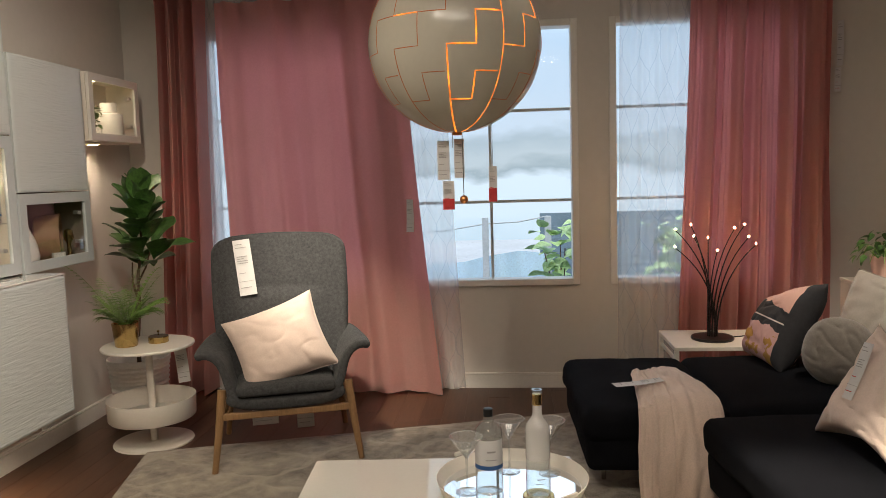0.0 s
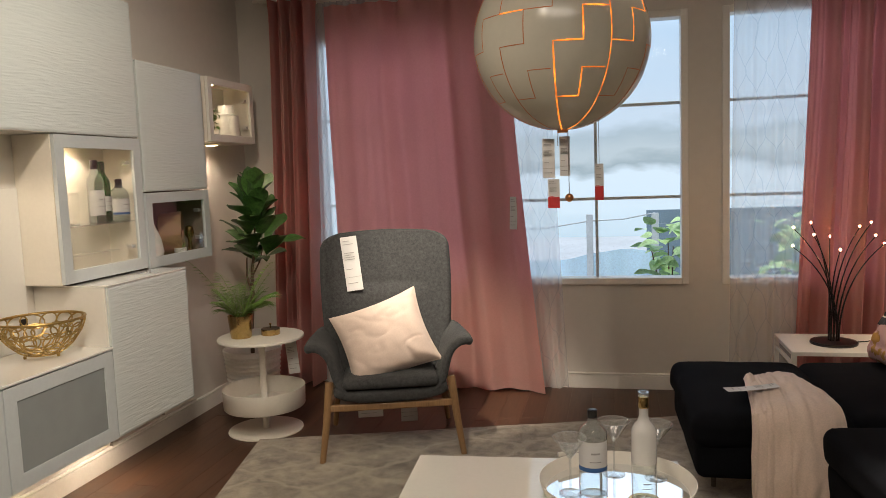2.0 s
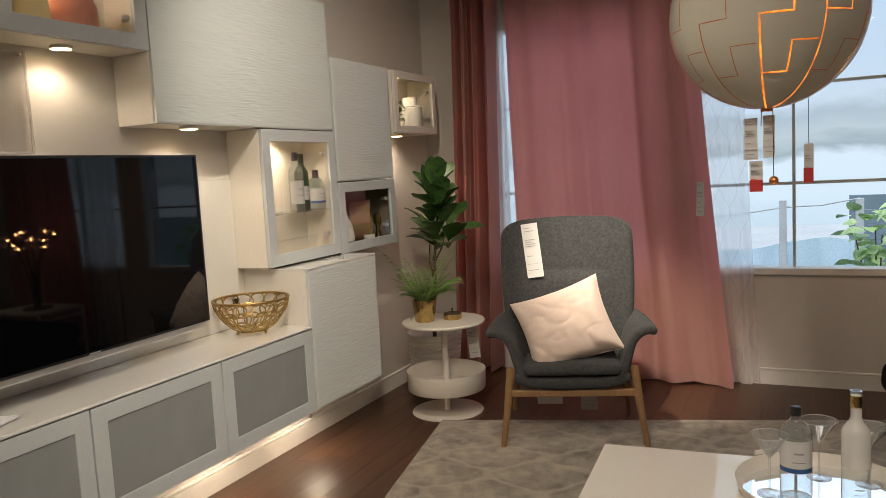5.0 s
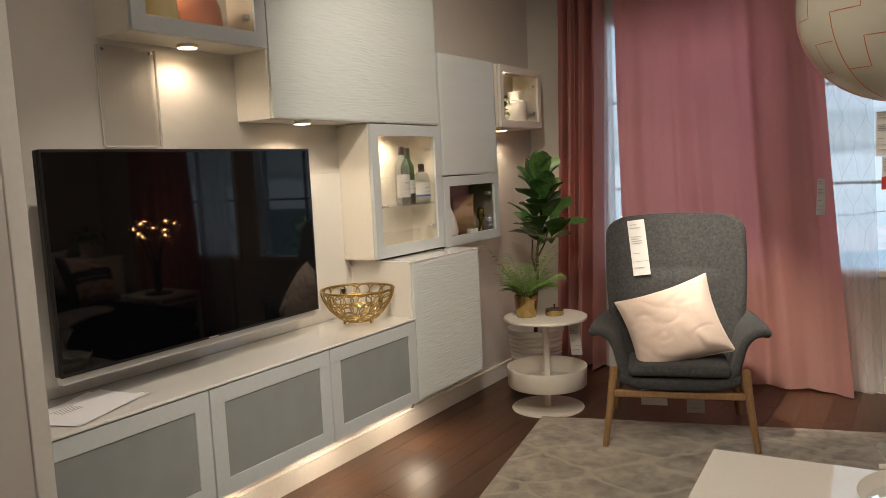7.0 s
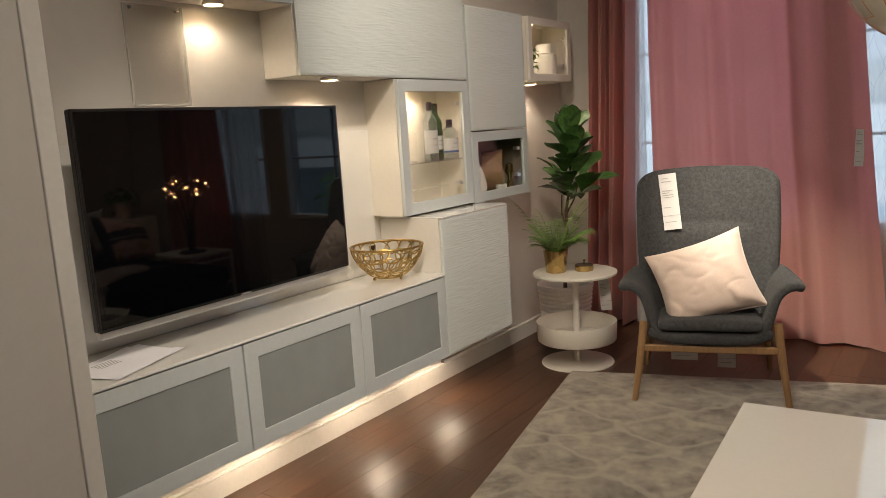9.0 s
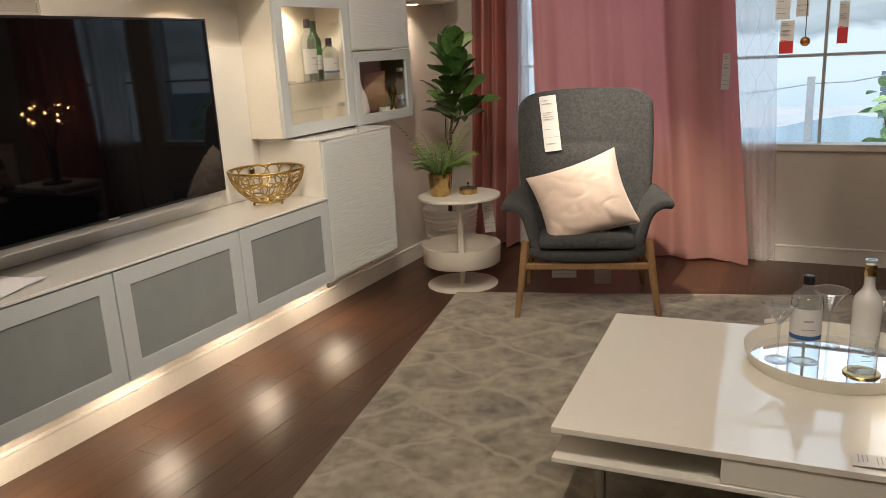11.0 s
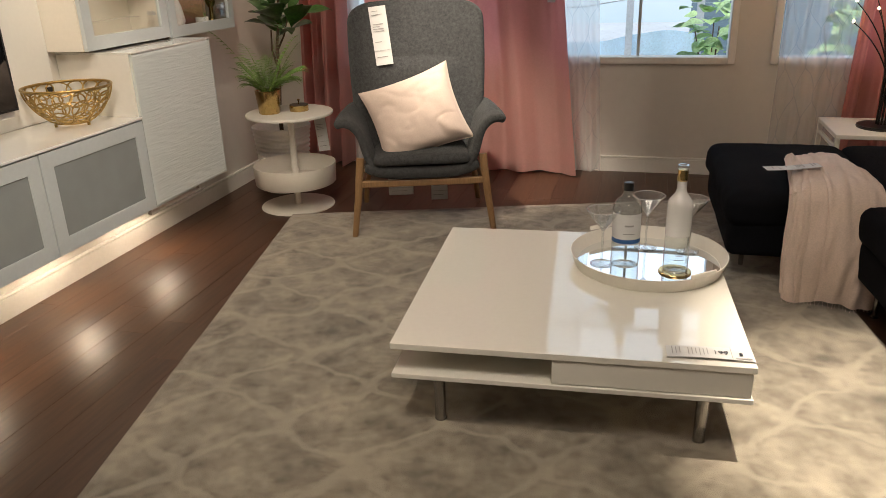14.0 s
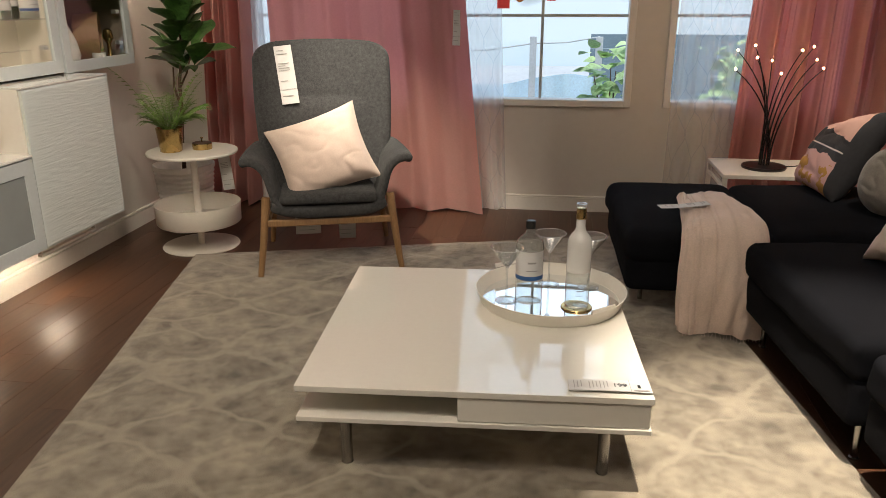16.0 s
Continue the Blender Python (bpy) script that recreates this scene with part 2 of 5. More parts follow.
FERN = mat("fern_green", (0.12, 0.24, 0.04), 0.5, vary=0.35, scale=12, second=(0.25, 0.42, 0.09), per_object=0.2)
BARK = mat("plant_stem_bark", (0.10, 0.06, 0.035), 0.8, vary=0.3, scale=30, bump=0.4)
SOIL = mat("potting_soil", (0.03, 0.02, 0.014), 0.95, vary=0.4, scale=40, bump=0.8)
SCREEN = mat("tv_screen", (0.002, 0.002, 0.0025), 0.03, vary=0.05, spec=0.36)
BLACK = mat("black_plastic", (0.008, 0.008, 0.009), 0.3, vary=0.1)
SILVER = mat("silver_plastic", (0.66, 0.66, 0.65), 0.3, 0.6, vary=0.04)
MIRROR = mat("mirror_tray_floor", (0.86, 0.88, 0.90), 0.015, 1.0, vary=0.01)
COPPER = mat("copper_lining", (0.85, 0.36, 0.14), 0.3, 1.0, vary=0.05)
SHELL = mat("white_lamp_shell", (0.54, 0.51, 0.425), 0.24, vary=0.03)
WOOD = mat("light_turned_wood", (0.36, 0.22, 0.12), 0.5, vary=0.25, scale=8, stretch=(1, 1, 5))
PANE = clear("window_glass", (0.96, 0.98, 1.0), 0.12)
DOORPANE = clear("cabinet_door_glass", (0.93, 0.94, 0.93), 1.0)
CLEARGLASS = clear("clear_drinking_glass", (0.97, 0.98, 0.98), 2.2, 0.02, 0.05)
CABGLASS = clear("lit_drinking_glass", (0.995, 0.995, 0.99), 0.5, 0.02, 0.0, (0.90, 0.88, 0.82))
# milky white puts the bright glint of clear edges into the colour
EDGE = clear("milky_edge_glint", (0.93, 0.92, 0.90), 1.0, 0.05, 0.45, (0.85, 0.84, 0.80))
GOLDWIRE = mat("antique_gold_wire", (0.44, 0.30, 0.11), 0.34, 1.0, vary=0.2, scale=20, wear=0.1)
BASEGLASS = clear("clear_bottle_glass", (0.93, 0.955, 0.955), 2.0, 0.02, 0.07, (0.66, 0.70, 0.70))
FROSTBOTTLE = clear("frosted_bottle_glass", (0.86, 0.88, 0.89), 1.0, 0.18, 0.72, (0.80, 0.79, 0.77))
GREENGLASS = clear("green_bottle_glass", (0.12, 0.32, 0.14), 1.2, 0.03, 0.15, (0.05, 0.13, 0.05))
ACRYLIC = clear("acrylic_sheet", (0.93, 0.92, 0.90), 0.9, 0.03, 0.10)
WARMBULB = glow("warm_lamp_lens", (1.0, 0.72, 0.40), 14.0)
TWIGBULB = glow("twig_bulb", (1.0, 0.52, 0.20), 330.0)


# ---- mesh helpers ----
def thing(name, label, category, at=(0, 0, 0), rz=0.0, group="", kind=""):
    ob = new(name)
    ob.empty_display_size = 0.05
    ob.matrix_world = pose(*at, 0, 0, rz)
    return tagged(ob, label, category, group, kind)


def mesh_from(bm, name, material, smooth=50):
    me = bpy.data.meshes.new(name)
    bmesh.ops.recalc_face_normals(bm, faces=bm.faces)
    bm.normal_update()
    for f in bm.faces:
        f.smooth = bool(smooth)
    # large level faces stay flat, so that they mirror truly
    level = [bool(smooth) and not (max(abs(c) for c in f.normal) > 0.9999 and f.calc_area() > 1.5e-4) for f in bm.faces]
    bm.to_mesh(me)
    bm.free()
    if smooth:
        me.set_sharp_from_angle(angle=radians(smooth))
        me.polygons.foreach_set("use_smooth", level)
    for m in material if isinstance(material, (list, tuple)) else (material,):
        me.materials.append(m)
    return me


def part(name, bm, material, parent=None, label="", m=None, smooth=50):
    ob = new(name, mesh_from(bm, name, material, smooth))
    if m is not None:
        ob.matrix_basis = m
    if parent is not None:
        ob.parent = parent
    return tagged(ob, label)


def solo(name, bm, material, label, category="", m=None, group="", kind="", smooth=50):
    ob = part(name, bm, material, None, "", m, smooth)
    return tagged(ob, label, category, group, kind)


def box(x0, y0, z0, x1, y1, z1, bevel=0.003, seg=2, bm=None):
    bm = bm or bmesh.new()
    m = Matrix.LocRotScale(((x0 + x1) / 2, (y0 + y1) / 2, (z0 + z1) / 2), None, (abs(x1 - x0), abs(y1 - y0), abs(z1 - z0)))
    v = bmesh.ops.create_cube(bm, size=1, matrix=m)["verts"]
    if bevel:
        edges = list({e for q in v for e in q.link_edges})
        bmesh.ops.bevel(bm, geom=edges, offset=bevel, segments=seg, profile=0.5, affect="EDGES", clamp_overlap=True)
    return bm


def lathe(profile, n=32, bm=None, at=(0, 0, 0), ripple=None):
    """Turn a profile of (radius, height) round the upright axis."""
    bm = bm or bmesh.new()
    rings = []
    for r, z in profile:
        if r < 1e-5:
            rings.append([bm.verts.new((at[0], at[1], at[2] + z))] * n)
        else:
            rings.append([bm.verts.new((at[0] + r * math.cos(2 * math.pi * i / n), at[1] + r * math.sin(2 * math.pi * i / n), at[2] + z)) for i in range(n)])
    for a, b in zip(rings, rings[1:]):
        for i in range(n):
            j = (i + 1) % n
            loop = []
            for v in (a[i], a[j], b[j], b[i]):
                if v not in loop:
                    loop.append(v)
            if len(loop) > 2:
                bm.faces.new(loop)
    return bm


def tube(points, radius, n=8, bm=None, closed=False):
    """A round tube along points; radius may be a list."""
    bm = bm or bmesh.new()
    pts = [Vector(p) for p in points]
    rad = radius if isinstance(radius, (list, tuple)) else [radius] * len(pts)
    rings, side = [], None
    for i, p in enumerate(pts):
        if closed:
            d = (pts[(i + 1) % len(pts)] - pts[i - 1]).normalized()
        else:
            d = (pts[min(i + 1, len(pts) - 1)] - pts[max(i - 1, 0)]).normalized()
        if side is None:
            side = d.orthogonal().normalized()
        side = (side - d * side.dot(d)).normalized()
        up = d.cross(side)
        rings.append([bm.verts.new(p + rad[i] * (math.cos(2 * math.pi * k / n) * side + math.sin(2 * math.pi * k / n) * up)) for k in range(n)])
    pairs = list(zip(rings, rings[1:])) + ([(rings[-1], rings[0])] if closed else [])
    for a, b in pairs:
        for k in range(n):
            bm.faces.new((a[k], a[(k + 1) % n], b[(k + 1) % n], b[k]))
    if not closed:
        bm.faces.new(rings[0][::-1])
        bm.faces.new(rings[-1])
    return bm


def sheet(nu, nv, f, thick=0.0, bm=None):
    """A grid of f(u, v) with u, v in 0..1, given a thickness along its normals."""
    bm = bm or bmesh.new()
    g = [[Vector(f(i / nu, j / nv)) for j in range(nv + 1)] for i in range(nu + 1)]
    top = [[bm.verts.new(p) for p in row] for row in g]
    for i in range(nu):
        for j in range(nv):
            bm.faces.new((top[i][j], top[i + 1][j], top[i + 1][j + 1], top[i][j + 1]))
    if thick:
        low = []
        for i in range(nu + 1):
            row = []
            for j in range(nv + 1):
                du = g[min(i + 1, nu)][j] - g[max(i - 1, 0)][j]
                dv = g[i][min(j + 1, nv)] - g[i][max(j - 1, 0)]
                row.append(bm.verts.new(g[i][j] - thick * du.cross(dv).normalized()))
            low.append(row)
        for i in range(nu):
            for j in range(nv):
                bm.faces.new((low[i][j + 1], low[i + 1][j + 1], low[i + 1][j], low[i][j]))
        rim = [(i, 0) for i in range(nu)] + [(nu, j) for j in range(nv)] + [(i, nv) for i in range(nu, 0, -1)] + [(0, j) for j in range(nv, 0, -1)]
        for (a, b), (c, d) in zip(rim, rim[1:] + rim[:1]):
            bm.faces.new((top[c][d], top[a][b], low[a][b], low[c][d]))
    return bm


def pillow(w, h, t, seed=0, wrinkle=0.012, n=40, pinch=0.07, crease=0.5, round_off=0.0):
    """A stuffed square cushion lying in x-z, thick along y, with drawn-in edges and creases."""
    bm = bmesh.new()
    front = {}
    for s in (-1, 1):
        for i in range(n + 1):
            for j in range(n + 1):
                u, v = 2 * i / n - 1, 2 * j / n - 1
                edge = abs(u) == 1 or abs(v) == 1
                if s == 1 and edge:
                    front[(1, i, j)] = front[(-1, i, j)]
                    continue
                k = (1 - pinch * (1 - v * v) * abs(u) ** 3) * math.sqrt(1 - round_off * v * v / 2)
                k2 = (1 - pinch * (1 - u * u) * abs(v) ** 3) * math.sqrt(1 - round_off * u * u / 2)
                d = ((1 - u ** 4) * (1 - v ** 4)) ** 0.55 if not edge else 0
                q = 0.35 * noise.noise(Vector((u * 1.3 + seed, v * 1.3, s * 3))) - 2.2 * max(0, 0.16 - abs(noise.noise(Vector((u * 1.1 - 0.8 * v + seed, v * 2.0 + 0.9 * u, s * 5))))) + 0.12 * noise.noise(Vector((u * 6 + seed, v * 6, s)))
                # fine folds that fan out from the corners
                fan = math.atan2(v + 1.15, 1.15 - u) * 5.5 + 1.2 * noise.noise(Vector((u * 2, v * 2, seed)))
                q += crease * 0.28 * math.sin(fan * 2.0) * max(0.0, 1 - math.hypot(u - 1, v + 1) / 1.5)
                fan = math.atan2(1.15 - v, 1.15 + u) * 6.0 + noise.noise(Vector((u * 2.4, v * 2, seed + 7)))
                q += crease * 0.16 * math.sin(fan * 2.0) * max(0.0, 1 - math.hypot(u + 1, v - 1) / 1.3)
                front[(s, i, j)] = bm.verts.new((u * w / 2 * k, s * (d * t / 2 + d * q * wrinkle), v * h / 2 * k2))
    for s in (-1, 1):
        for i in range(n):
            for j in range(n):
                bm.faces.new([front[(s, a, b)] for a, b in ((i, j), (i + 1, j), (i + 1, j + 1), (i, j + 1))])
    return bm


def piping(cushion, w, h, pinch, material, n=20):
    """A thin sewn edge round a pillow."""
    line = [2 * i / n - 1 for i in range(n)]
    pts = [(u * w / 2, 0, -h / 2 * (1 - pinch * (1 - u * u))) for u in line] + [(w / 2 * (1 - pinch * (1 - v * v)), 0, v * h / 2) for v in line]
    pts += [(-u * w / 2, 0, h / 2 * (1 - pinch * (1 - u * u))) for u in line] + [(-w / 2 * (1 - pinch * (1 - v * v)), 0, -v * h / 2) for v in line]
    part("piping", tube(pts, 0.0032, 6, closed=True), material, cushion)


def slab(x0, y0, z0, x1, y1, z1, r=0.05, bulge=0.015, seed=0, cuts=14, rough=0.006):
    """A soft upholstered block with round edges, a domed top and slight dents."""
    bm = bmesh.new()
    c, h = Vector(((x0 + x1) / 2, (y0 + y1) / 2, (z0 + z1) / 2)), Vector(((x1 - x0) / 2, (y1 - y0) / 2, (z1 - z0) / 2))
    bmesh.ops.create_cube(bm, size=2)
    bmesh.ops.subdivide_edges(bm, edges=bm.edges, cuts=cuts, use_grid_fill=True)
    for v in bm.verts:
        # squeeze the grid lines towards the edges so the rounding stays fine
        p = Vector([math.copysign(1 - (1 - abs(a)) ** 1.6, a) for a in v.co])
        q = Vector([p[i] * h[i] for i in range(3)])
        core = Vector([max(-h[i] + r, min(h[i] - r, q[i])) if h[i] > r else 0 for i in range(3)])
        d = q - core
        if d.length > 1e-6:
            q = core + d.normalized() * min(r, max(abs(d.x), abs(d.y), abs(d.z)))
        if p.z > 0.9:
            q.z += bulge * (1 - p.x * p.x) * (1 - p.y * p.y)
        w = q + c
        q += (w - c).normalized() * rough * (noise.noise(w * 5 + Vector((seed, 0, 0))) + 0.5 * noise.noise(w * 14 + Vector((seed, 3, 0))))
        v.co = q + c
    return bm


def merge(bm, other, m=None):
    """Take the faces of other into bm."""
    me = bpy.data.meshes.new("tmp")
    other.to_mesh(me)
    other.free()
    if m is not None:
        me.transform(m)
    bm.from_mesh(me)
    bpy.data.meshes.remove(me)
    return bm


def price_tag(name, label, w, h, m, split=0.25, red=False):
    """A paper tag in x-z with rows of unreadable print, hung at its top edge."""
    e = thing(name, label, "price tag")
    e.matrix_world = m
    part("paper", sheet(4, 10, lambda u, v: ((u - 0.5) * w, 0.004 * math.sin(v * 3), -v * h), 0.0012), PAPER, e)
    rows, y = [0.08, 0.14, 0.30, 0.34, 0.38, 0.42, 0.60, 0.86], -0.0035
    for k, f in enumerate(rows):
        ww = w * (0.62 if k % 3 else 0.4)
        part("print_bar", box(-w * 0.38, y - 0.001 + 0.004 * math.sin(f * 3), -f * h - min(0.0022, h * 0.009), -w * 0.38 + ww, y + 0.004 * math.sin(f * 3), -f * h + min(0.0012, h * 0.005), 0), INK if not (red and k > 5) else REDPRINT, e, smooth=0)
    part("fold_line", box(-w / 2, y - 0.001 + 0.004 * math.sin(3 * (1 - split)), -h * (1 - split) - 0.0008, w / 2, y + 0.004 * math.sin(3 * (1 - split)), -h * (1 - split) + 0.0008, 0), INK, e, smooth=0)
    return e


# ---- room ----
floor = solo("floor", box(ROOM_W - 0.1, ROOM_S - 0.1, -0.12, ROOM_E + 0.1, ROOM_N + 0.1, -0.014, 0), SUBFLOOR, "dark subfloor under the glossy wooden boards", kind="structure")
solo("ceiling", box(ROOM_W - 0.1, ROOM_S - 0.1, ROOM_H, ROOM_E + 0.1, ROOM_N + 0.1, ROOM_H + 0.1, 0), CEIL, "plain off-white ceiling", kind="structure")
solo("wall_west", box(ROOM_W - 0.12, ROOM_S, -0.1, ROOM_W, ROOM_N, ROOM_H, 0), WALL, "off-white painted wall behind the cabinets", kind="structure")
solo("wall_east", box(ROOM_E, ROOM_S, -0.1, ROOM_E + 0.12, ROOM_N, ROOM_H, 0), WALL, "off-white painted wall behind the sofa", kind="structure")
solo("wall_south", box(ROOM_W - 0.12, ROOM_S - 0.12, -0.1, ROOM_E + 0.12, ROOM_S, ROOM_H, 0), WALL, "plain off-white wall closing the room", kind="structure")

WINDOWS = [(-1.88, -0.85), (-0.60, 0.43), (0.68, 1.71)]
WZ0, WZ1, NT = 0.69, 2.262, 0.16
bm = bmesh.new()
xs = [ROOM_W - 0.12] + [v for w in WINDOWS for v in w] + [ROOM_E + 0.12]
for a, b in zip(xs[::2], xs[1::2]):
    box(a, ROOM_N, -0.1, b, ROOM_N + NT, ROOM_H, 0, bm=bm)
for a, b in WINDOWS:
    box(a, ROOM_N, -0.1, b, ROOM_N + NT, WZ0, 0, bm=bm)
    box(a, ROOM_N, WZ1, b, ROOM_N + NT, ROOM_H, 0, bm=bm)
solo("wall_north", bm, WALL, "off-white painted wall with three tall windows", kind="structure")
for k, (a, b) in enumerate(WINDOWS):
    w = tagged(new("window_%d" % (k + 1)), "white-framed six-pane window onto bright daylight", kind="structure")
    w.matrix_world = pose((a + b) / 2, ROOM_N, 0)
    hw = (b - a) / 2
    bm = bmesh.new()
    for x0, z0, x1, z1 in ((-hw - 0.03, WZ0 - 0.03, -hw + 0.012, WZ1 + 0.03), (hw - 0.012, WZ0 - 0.03, hw + 0.03, WZ1 + 0.03), (-hw + 0.012, WZ1 - 0.012, hw - 0.012, WZ1 + 0.03)):
        box(x0, -0.016, z0, x1, 0.10, z1, 0.004, bm=bm)
    part("window_frame", bm, TRIM, w)
    part("window_sill", box(-hw + 0.012, -0.024, WZ0 - 0.03, hw - 0.012, 0.10, WZ0 + 0.010, 0.004), TRIM, w)
    cols, rws = (-hw, 0.0, hw), (WZ0, 1.19, 1.755, WZ1)
    part("muntin", box(-0.009, 0.045, WZ0 + 0.01, 0.009, 0.075, WZ1 - 0.012, 0.002), FRAMEGREY, w)
    for z in rws[1:3]:
        for s in (-1, 1):
            part("muntin", box(min(s * 0.009, s * hw), 0.047, z - 0.009, max(s * 0.009, s * hw), 0.073, z + 0.009, 0.002), FRAMEGREY, w)
    for i in range(2):
        for j in range(3):
            p = part("pane", box(cols[i] + 0.004, 0.056, rws[j] + 0.004, cols[i + 1] - 0.004, 0.062, rws[j + 1] - 0.004, 0), PANE, w, smooth=0)
            p.visible_shadow = False


def skirting(name, x0, y0, x1, y1, label):
    bm = box(x0, y0, 0, x1, y1, 0.085, 0)
    box(x0, y0, 0.0852, x1, y1, 0.100, 0.006, 3, bm=bm)
    solo(name, bm, TRIM, label, kind="structure")


skirting("baseboard_west", ROOM_W, 0.86, ROOM_W + 0.021, ROOM_N, "white painted baseboard below the cabinets")
skirting("baseboard_north", ROOM_W + 0.021, ROOM_N - 0.017, ROOM_E, ROOM_N, "white painted baseboard below the windows")

# partition that ends beside the media bench
bm = box(-2.47, 0.44, 0, -1.861, 0.7985, ROOM_H, 0)
box(-2.47, 0.7985, 0, -1.9635, 0.84, ROOM_H, 0, bm=bm)
solo("partition_wall", bm, WALL, "cream partition wall beside the television bench", kind="structure")
solo("trim_partition", box(-1.9615, 0.8005, 0, -1.855, 0.848, ROOM_H, 0.003), TRIM, "cream end board of the partition wall", kind="structure")

# assumed housings for the unseen spots
for eye, aim, watts, cone, blend in SPOTS:
    s = thing("ceiling_spotlight", "small white ceiling spotlight with warm light, set out of view", "spotlight", (eye[0], eye[1], 2.75), group="ceiling spotlights")
    part("housing", lathe([(0.0, 0.0), (0.055, 0.0), (0.055, -0.03), (0.048, -0.03), (0.045, -0.012), (0.0, -0.012)], 20), MATTEWHITE, s)
# bodies for the added fill panels, above anything the camera sees
for cx, cy, watts in FILL_PANELS:
    s = thing("ceiling_light", "unseen flat white ceiling panel, added as soft fill light", "ceiling light", (cx, cy, 2.75), group="ceiling light panels")
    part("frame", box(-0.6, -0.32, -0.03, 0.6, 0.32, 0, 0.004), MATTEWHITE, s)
    part("diffuser", box(-0.57, -0.29, -0.034, 0.57, 0.29, -0.0305, 0), glow("fill_panel_glow", (1.0, 0.88, 0.72), 2.0), s)

# rug: a slightly skewed rectangle of cut pile
RUG_O, RUG_A = Vector((-1.83, 3.51, 0)), radians(14.0)
ru, rv = Vector((math.cos(RUG_A), math.sin(RUG_A), 0)), Vector((math.sin(RUG_A), -math.cos(RUG_A), 0))


def rug_local(x, y):
    d = Vector((x, y, 0)) - RUG_O
    return d.dot(ru), d.dot(rv)


RC = [rug_local(*p) for p in ((-1.83, 3.51), (0.585, 4.21), (1.13, 0.35), (-1.15, 0.10))]


def rug_f(u, v):
    a = (1 - u) * (1 - v), u * (1 - v), u * v, (1 - u) * v
    x, y = (sum(k * c[i] for k, c in zip(a, RC)) for i in range(2))
    e = min(u, 1 - u, v, 1 - v)
    return x + 0.006 * noise.noise(Vector((u * 7, v * 7, 1))), -y, (0.006 if e == 0 else 0.0115) + 0.0015 * noise.noise(Vector((u * 9, v * 9, 4)))


r = thing("rug", "grey-beige cut-pile rug with a pale ogee lattice", "rug", tuple(RUG_O), 14.0)
part("surface", sheet(48, 64, rug_f, 0.007), RUG, r)

# ---- media wall ----
def ring_solid(x0, x1, outer, inner, back=None):
    """A rectangular ring between two upright rectangles, from x0 to x1; with back, a pan that is closed at that x."""
    bm = bmesh.new()

    def rect(x, r):
        return [bm.verts.new((x, y, z)) for y, z in ((r[0], r[1]), (r[2], r[1]), (r[2], r[3]), (r[0], r[3]))]

    loops = [rect(x0, outer), rect(x1, outer), rect(x1, inner), rect(x0 if back is None else back, inner)]
    for a, b in zip(loops, loops[1:] + ([loops[0]] if back is None else [])):
        for k in range(4):
            bm.faces.new((a[k], a[(k + 1) % 4], b[(k + 1) % 4], b[k]))
    if back is not None:
        bm.faces.new(loops[0])
        bm.faces.new(loops[3])
    bmesh.ops.recalc_face_normals(bm, faces=bm.faces)
    bmesh.ops.bevel(bm, geom=list(bm.edges), offset=0.0015, segments=2, profile=0.5, affect="EDGES", clamp_overlap=True)
    return bm


def hollow(x0, y0, z0, x1, y1, z1, t=0.018):
    """A cabinet carcass open towards +x."""
    return ring_solid(x0, x1, (y0, z0, y1, z1), (y0 + t, z0 + t, y1 - t, z1 - t), x0 + 0.008)


def rippled(y0, z0, y1, z1, depth=0.018, seed=0):
    """A cabinet front with fine horizontal waves in relief, facing +x."""
    nu, nv = int((y1 - y0) / 0.012), int((z1 - z0) / 0.0024)

    def f(u, v):
        y, z = y0 + u * (y1 - y0), z0 + v * (z1 - z0)
        e = min(1, min(u, 1 - u) * (y1 - y0) / 0.012, min(v, 1 - v) * (z1 - z0) / 0.008)
        q = noise.noise(Vector((y * 13 + seed, z * 165 + 2.6 * noise.noise(Vector((y * 4, z * 6, seed))), seed)))
        return depth + e * 0.0011 * q - (1 - e) * 0.003, y, z

    return sheet(nu, nv, f, depth - 0.002)


def frame_door(y0, z0, y1, z1, border, depth=0.018):
    return ring_solid(0, depth, (y0, z0, y1, z1), (y0 + border, z0 + border, y1 - border, z1 - border))


def puck(at, watts=1.6, label="small round under-cabinet lamp, lit warm white"):
    p = thing("puck_lamp", label, "cabinet lamp", at, group="cabinet puck lamps")
    part("housing", lathe([(0.0, 0.0), (0.036, 0.0), (0.038, -0.004), (0.038, -0.011), (0.034, -0.013), (0.034, -0.010), (0, -0.010)], 24), MATTEWHITE, p)
    part("lens", lathe([(0.033, -0.0105), (0.033, -0.0135), (0.02, -0.0155), (0.0, -0.016)], 24), WARMBULB, p)
    lamp("puck_light", "SPOT", look((at[0], at[1], at[2] - 0.024), (at[0], at[1] + 0.001, at[2] - 1)), watts, (1.0, 0.81, 0.60), spot_size=radians(150), spot_blend=0.5, shadow_soft_size=0.03)


BX, WX = -2.058, -2.222          # fronts of the deep and of the shallow units
BZ0, BZ1 = 0.303, 0.690
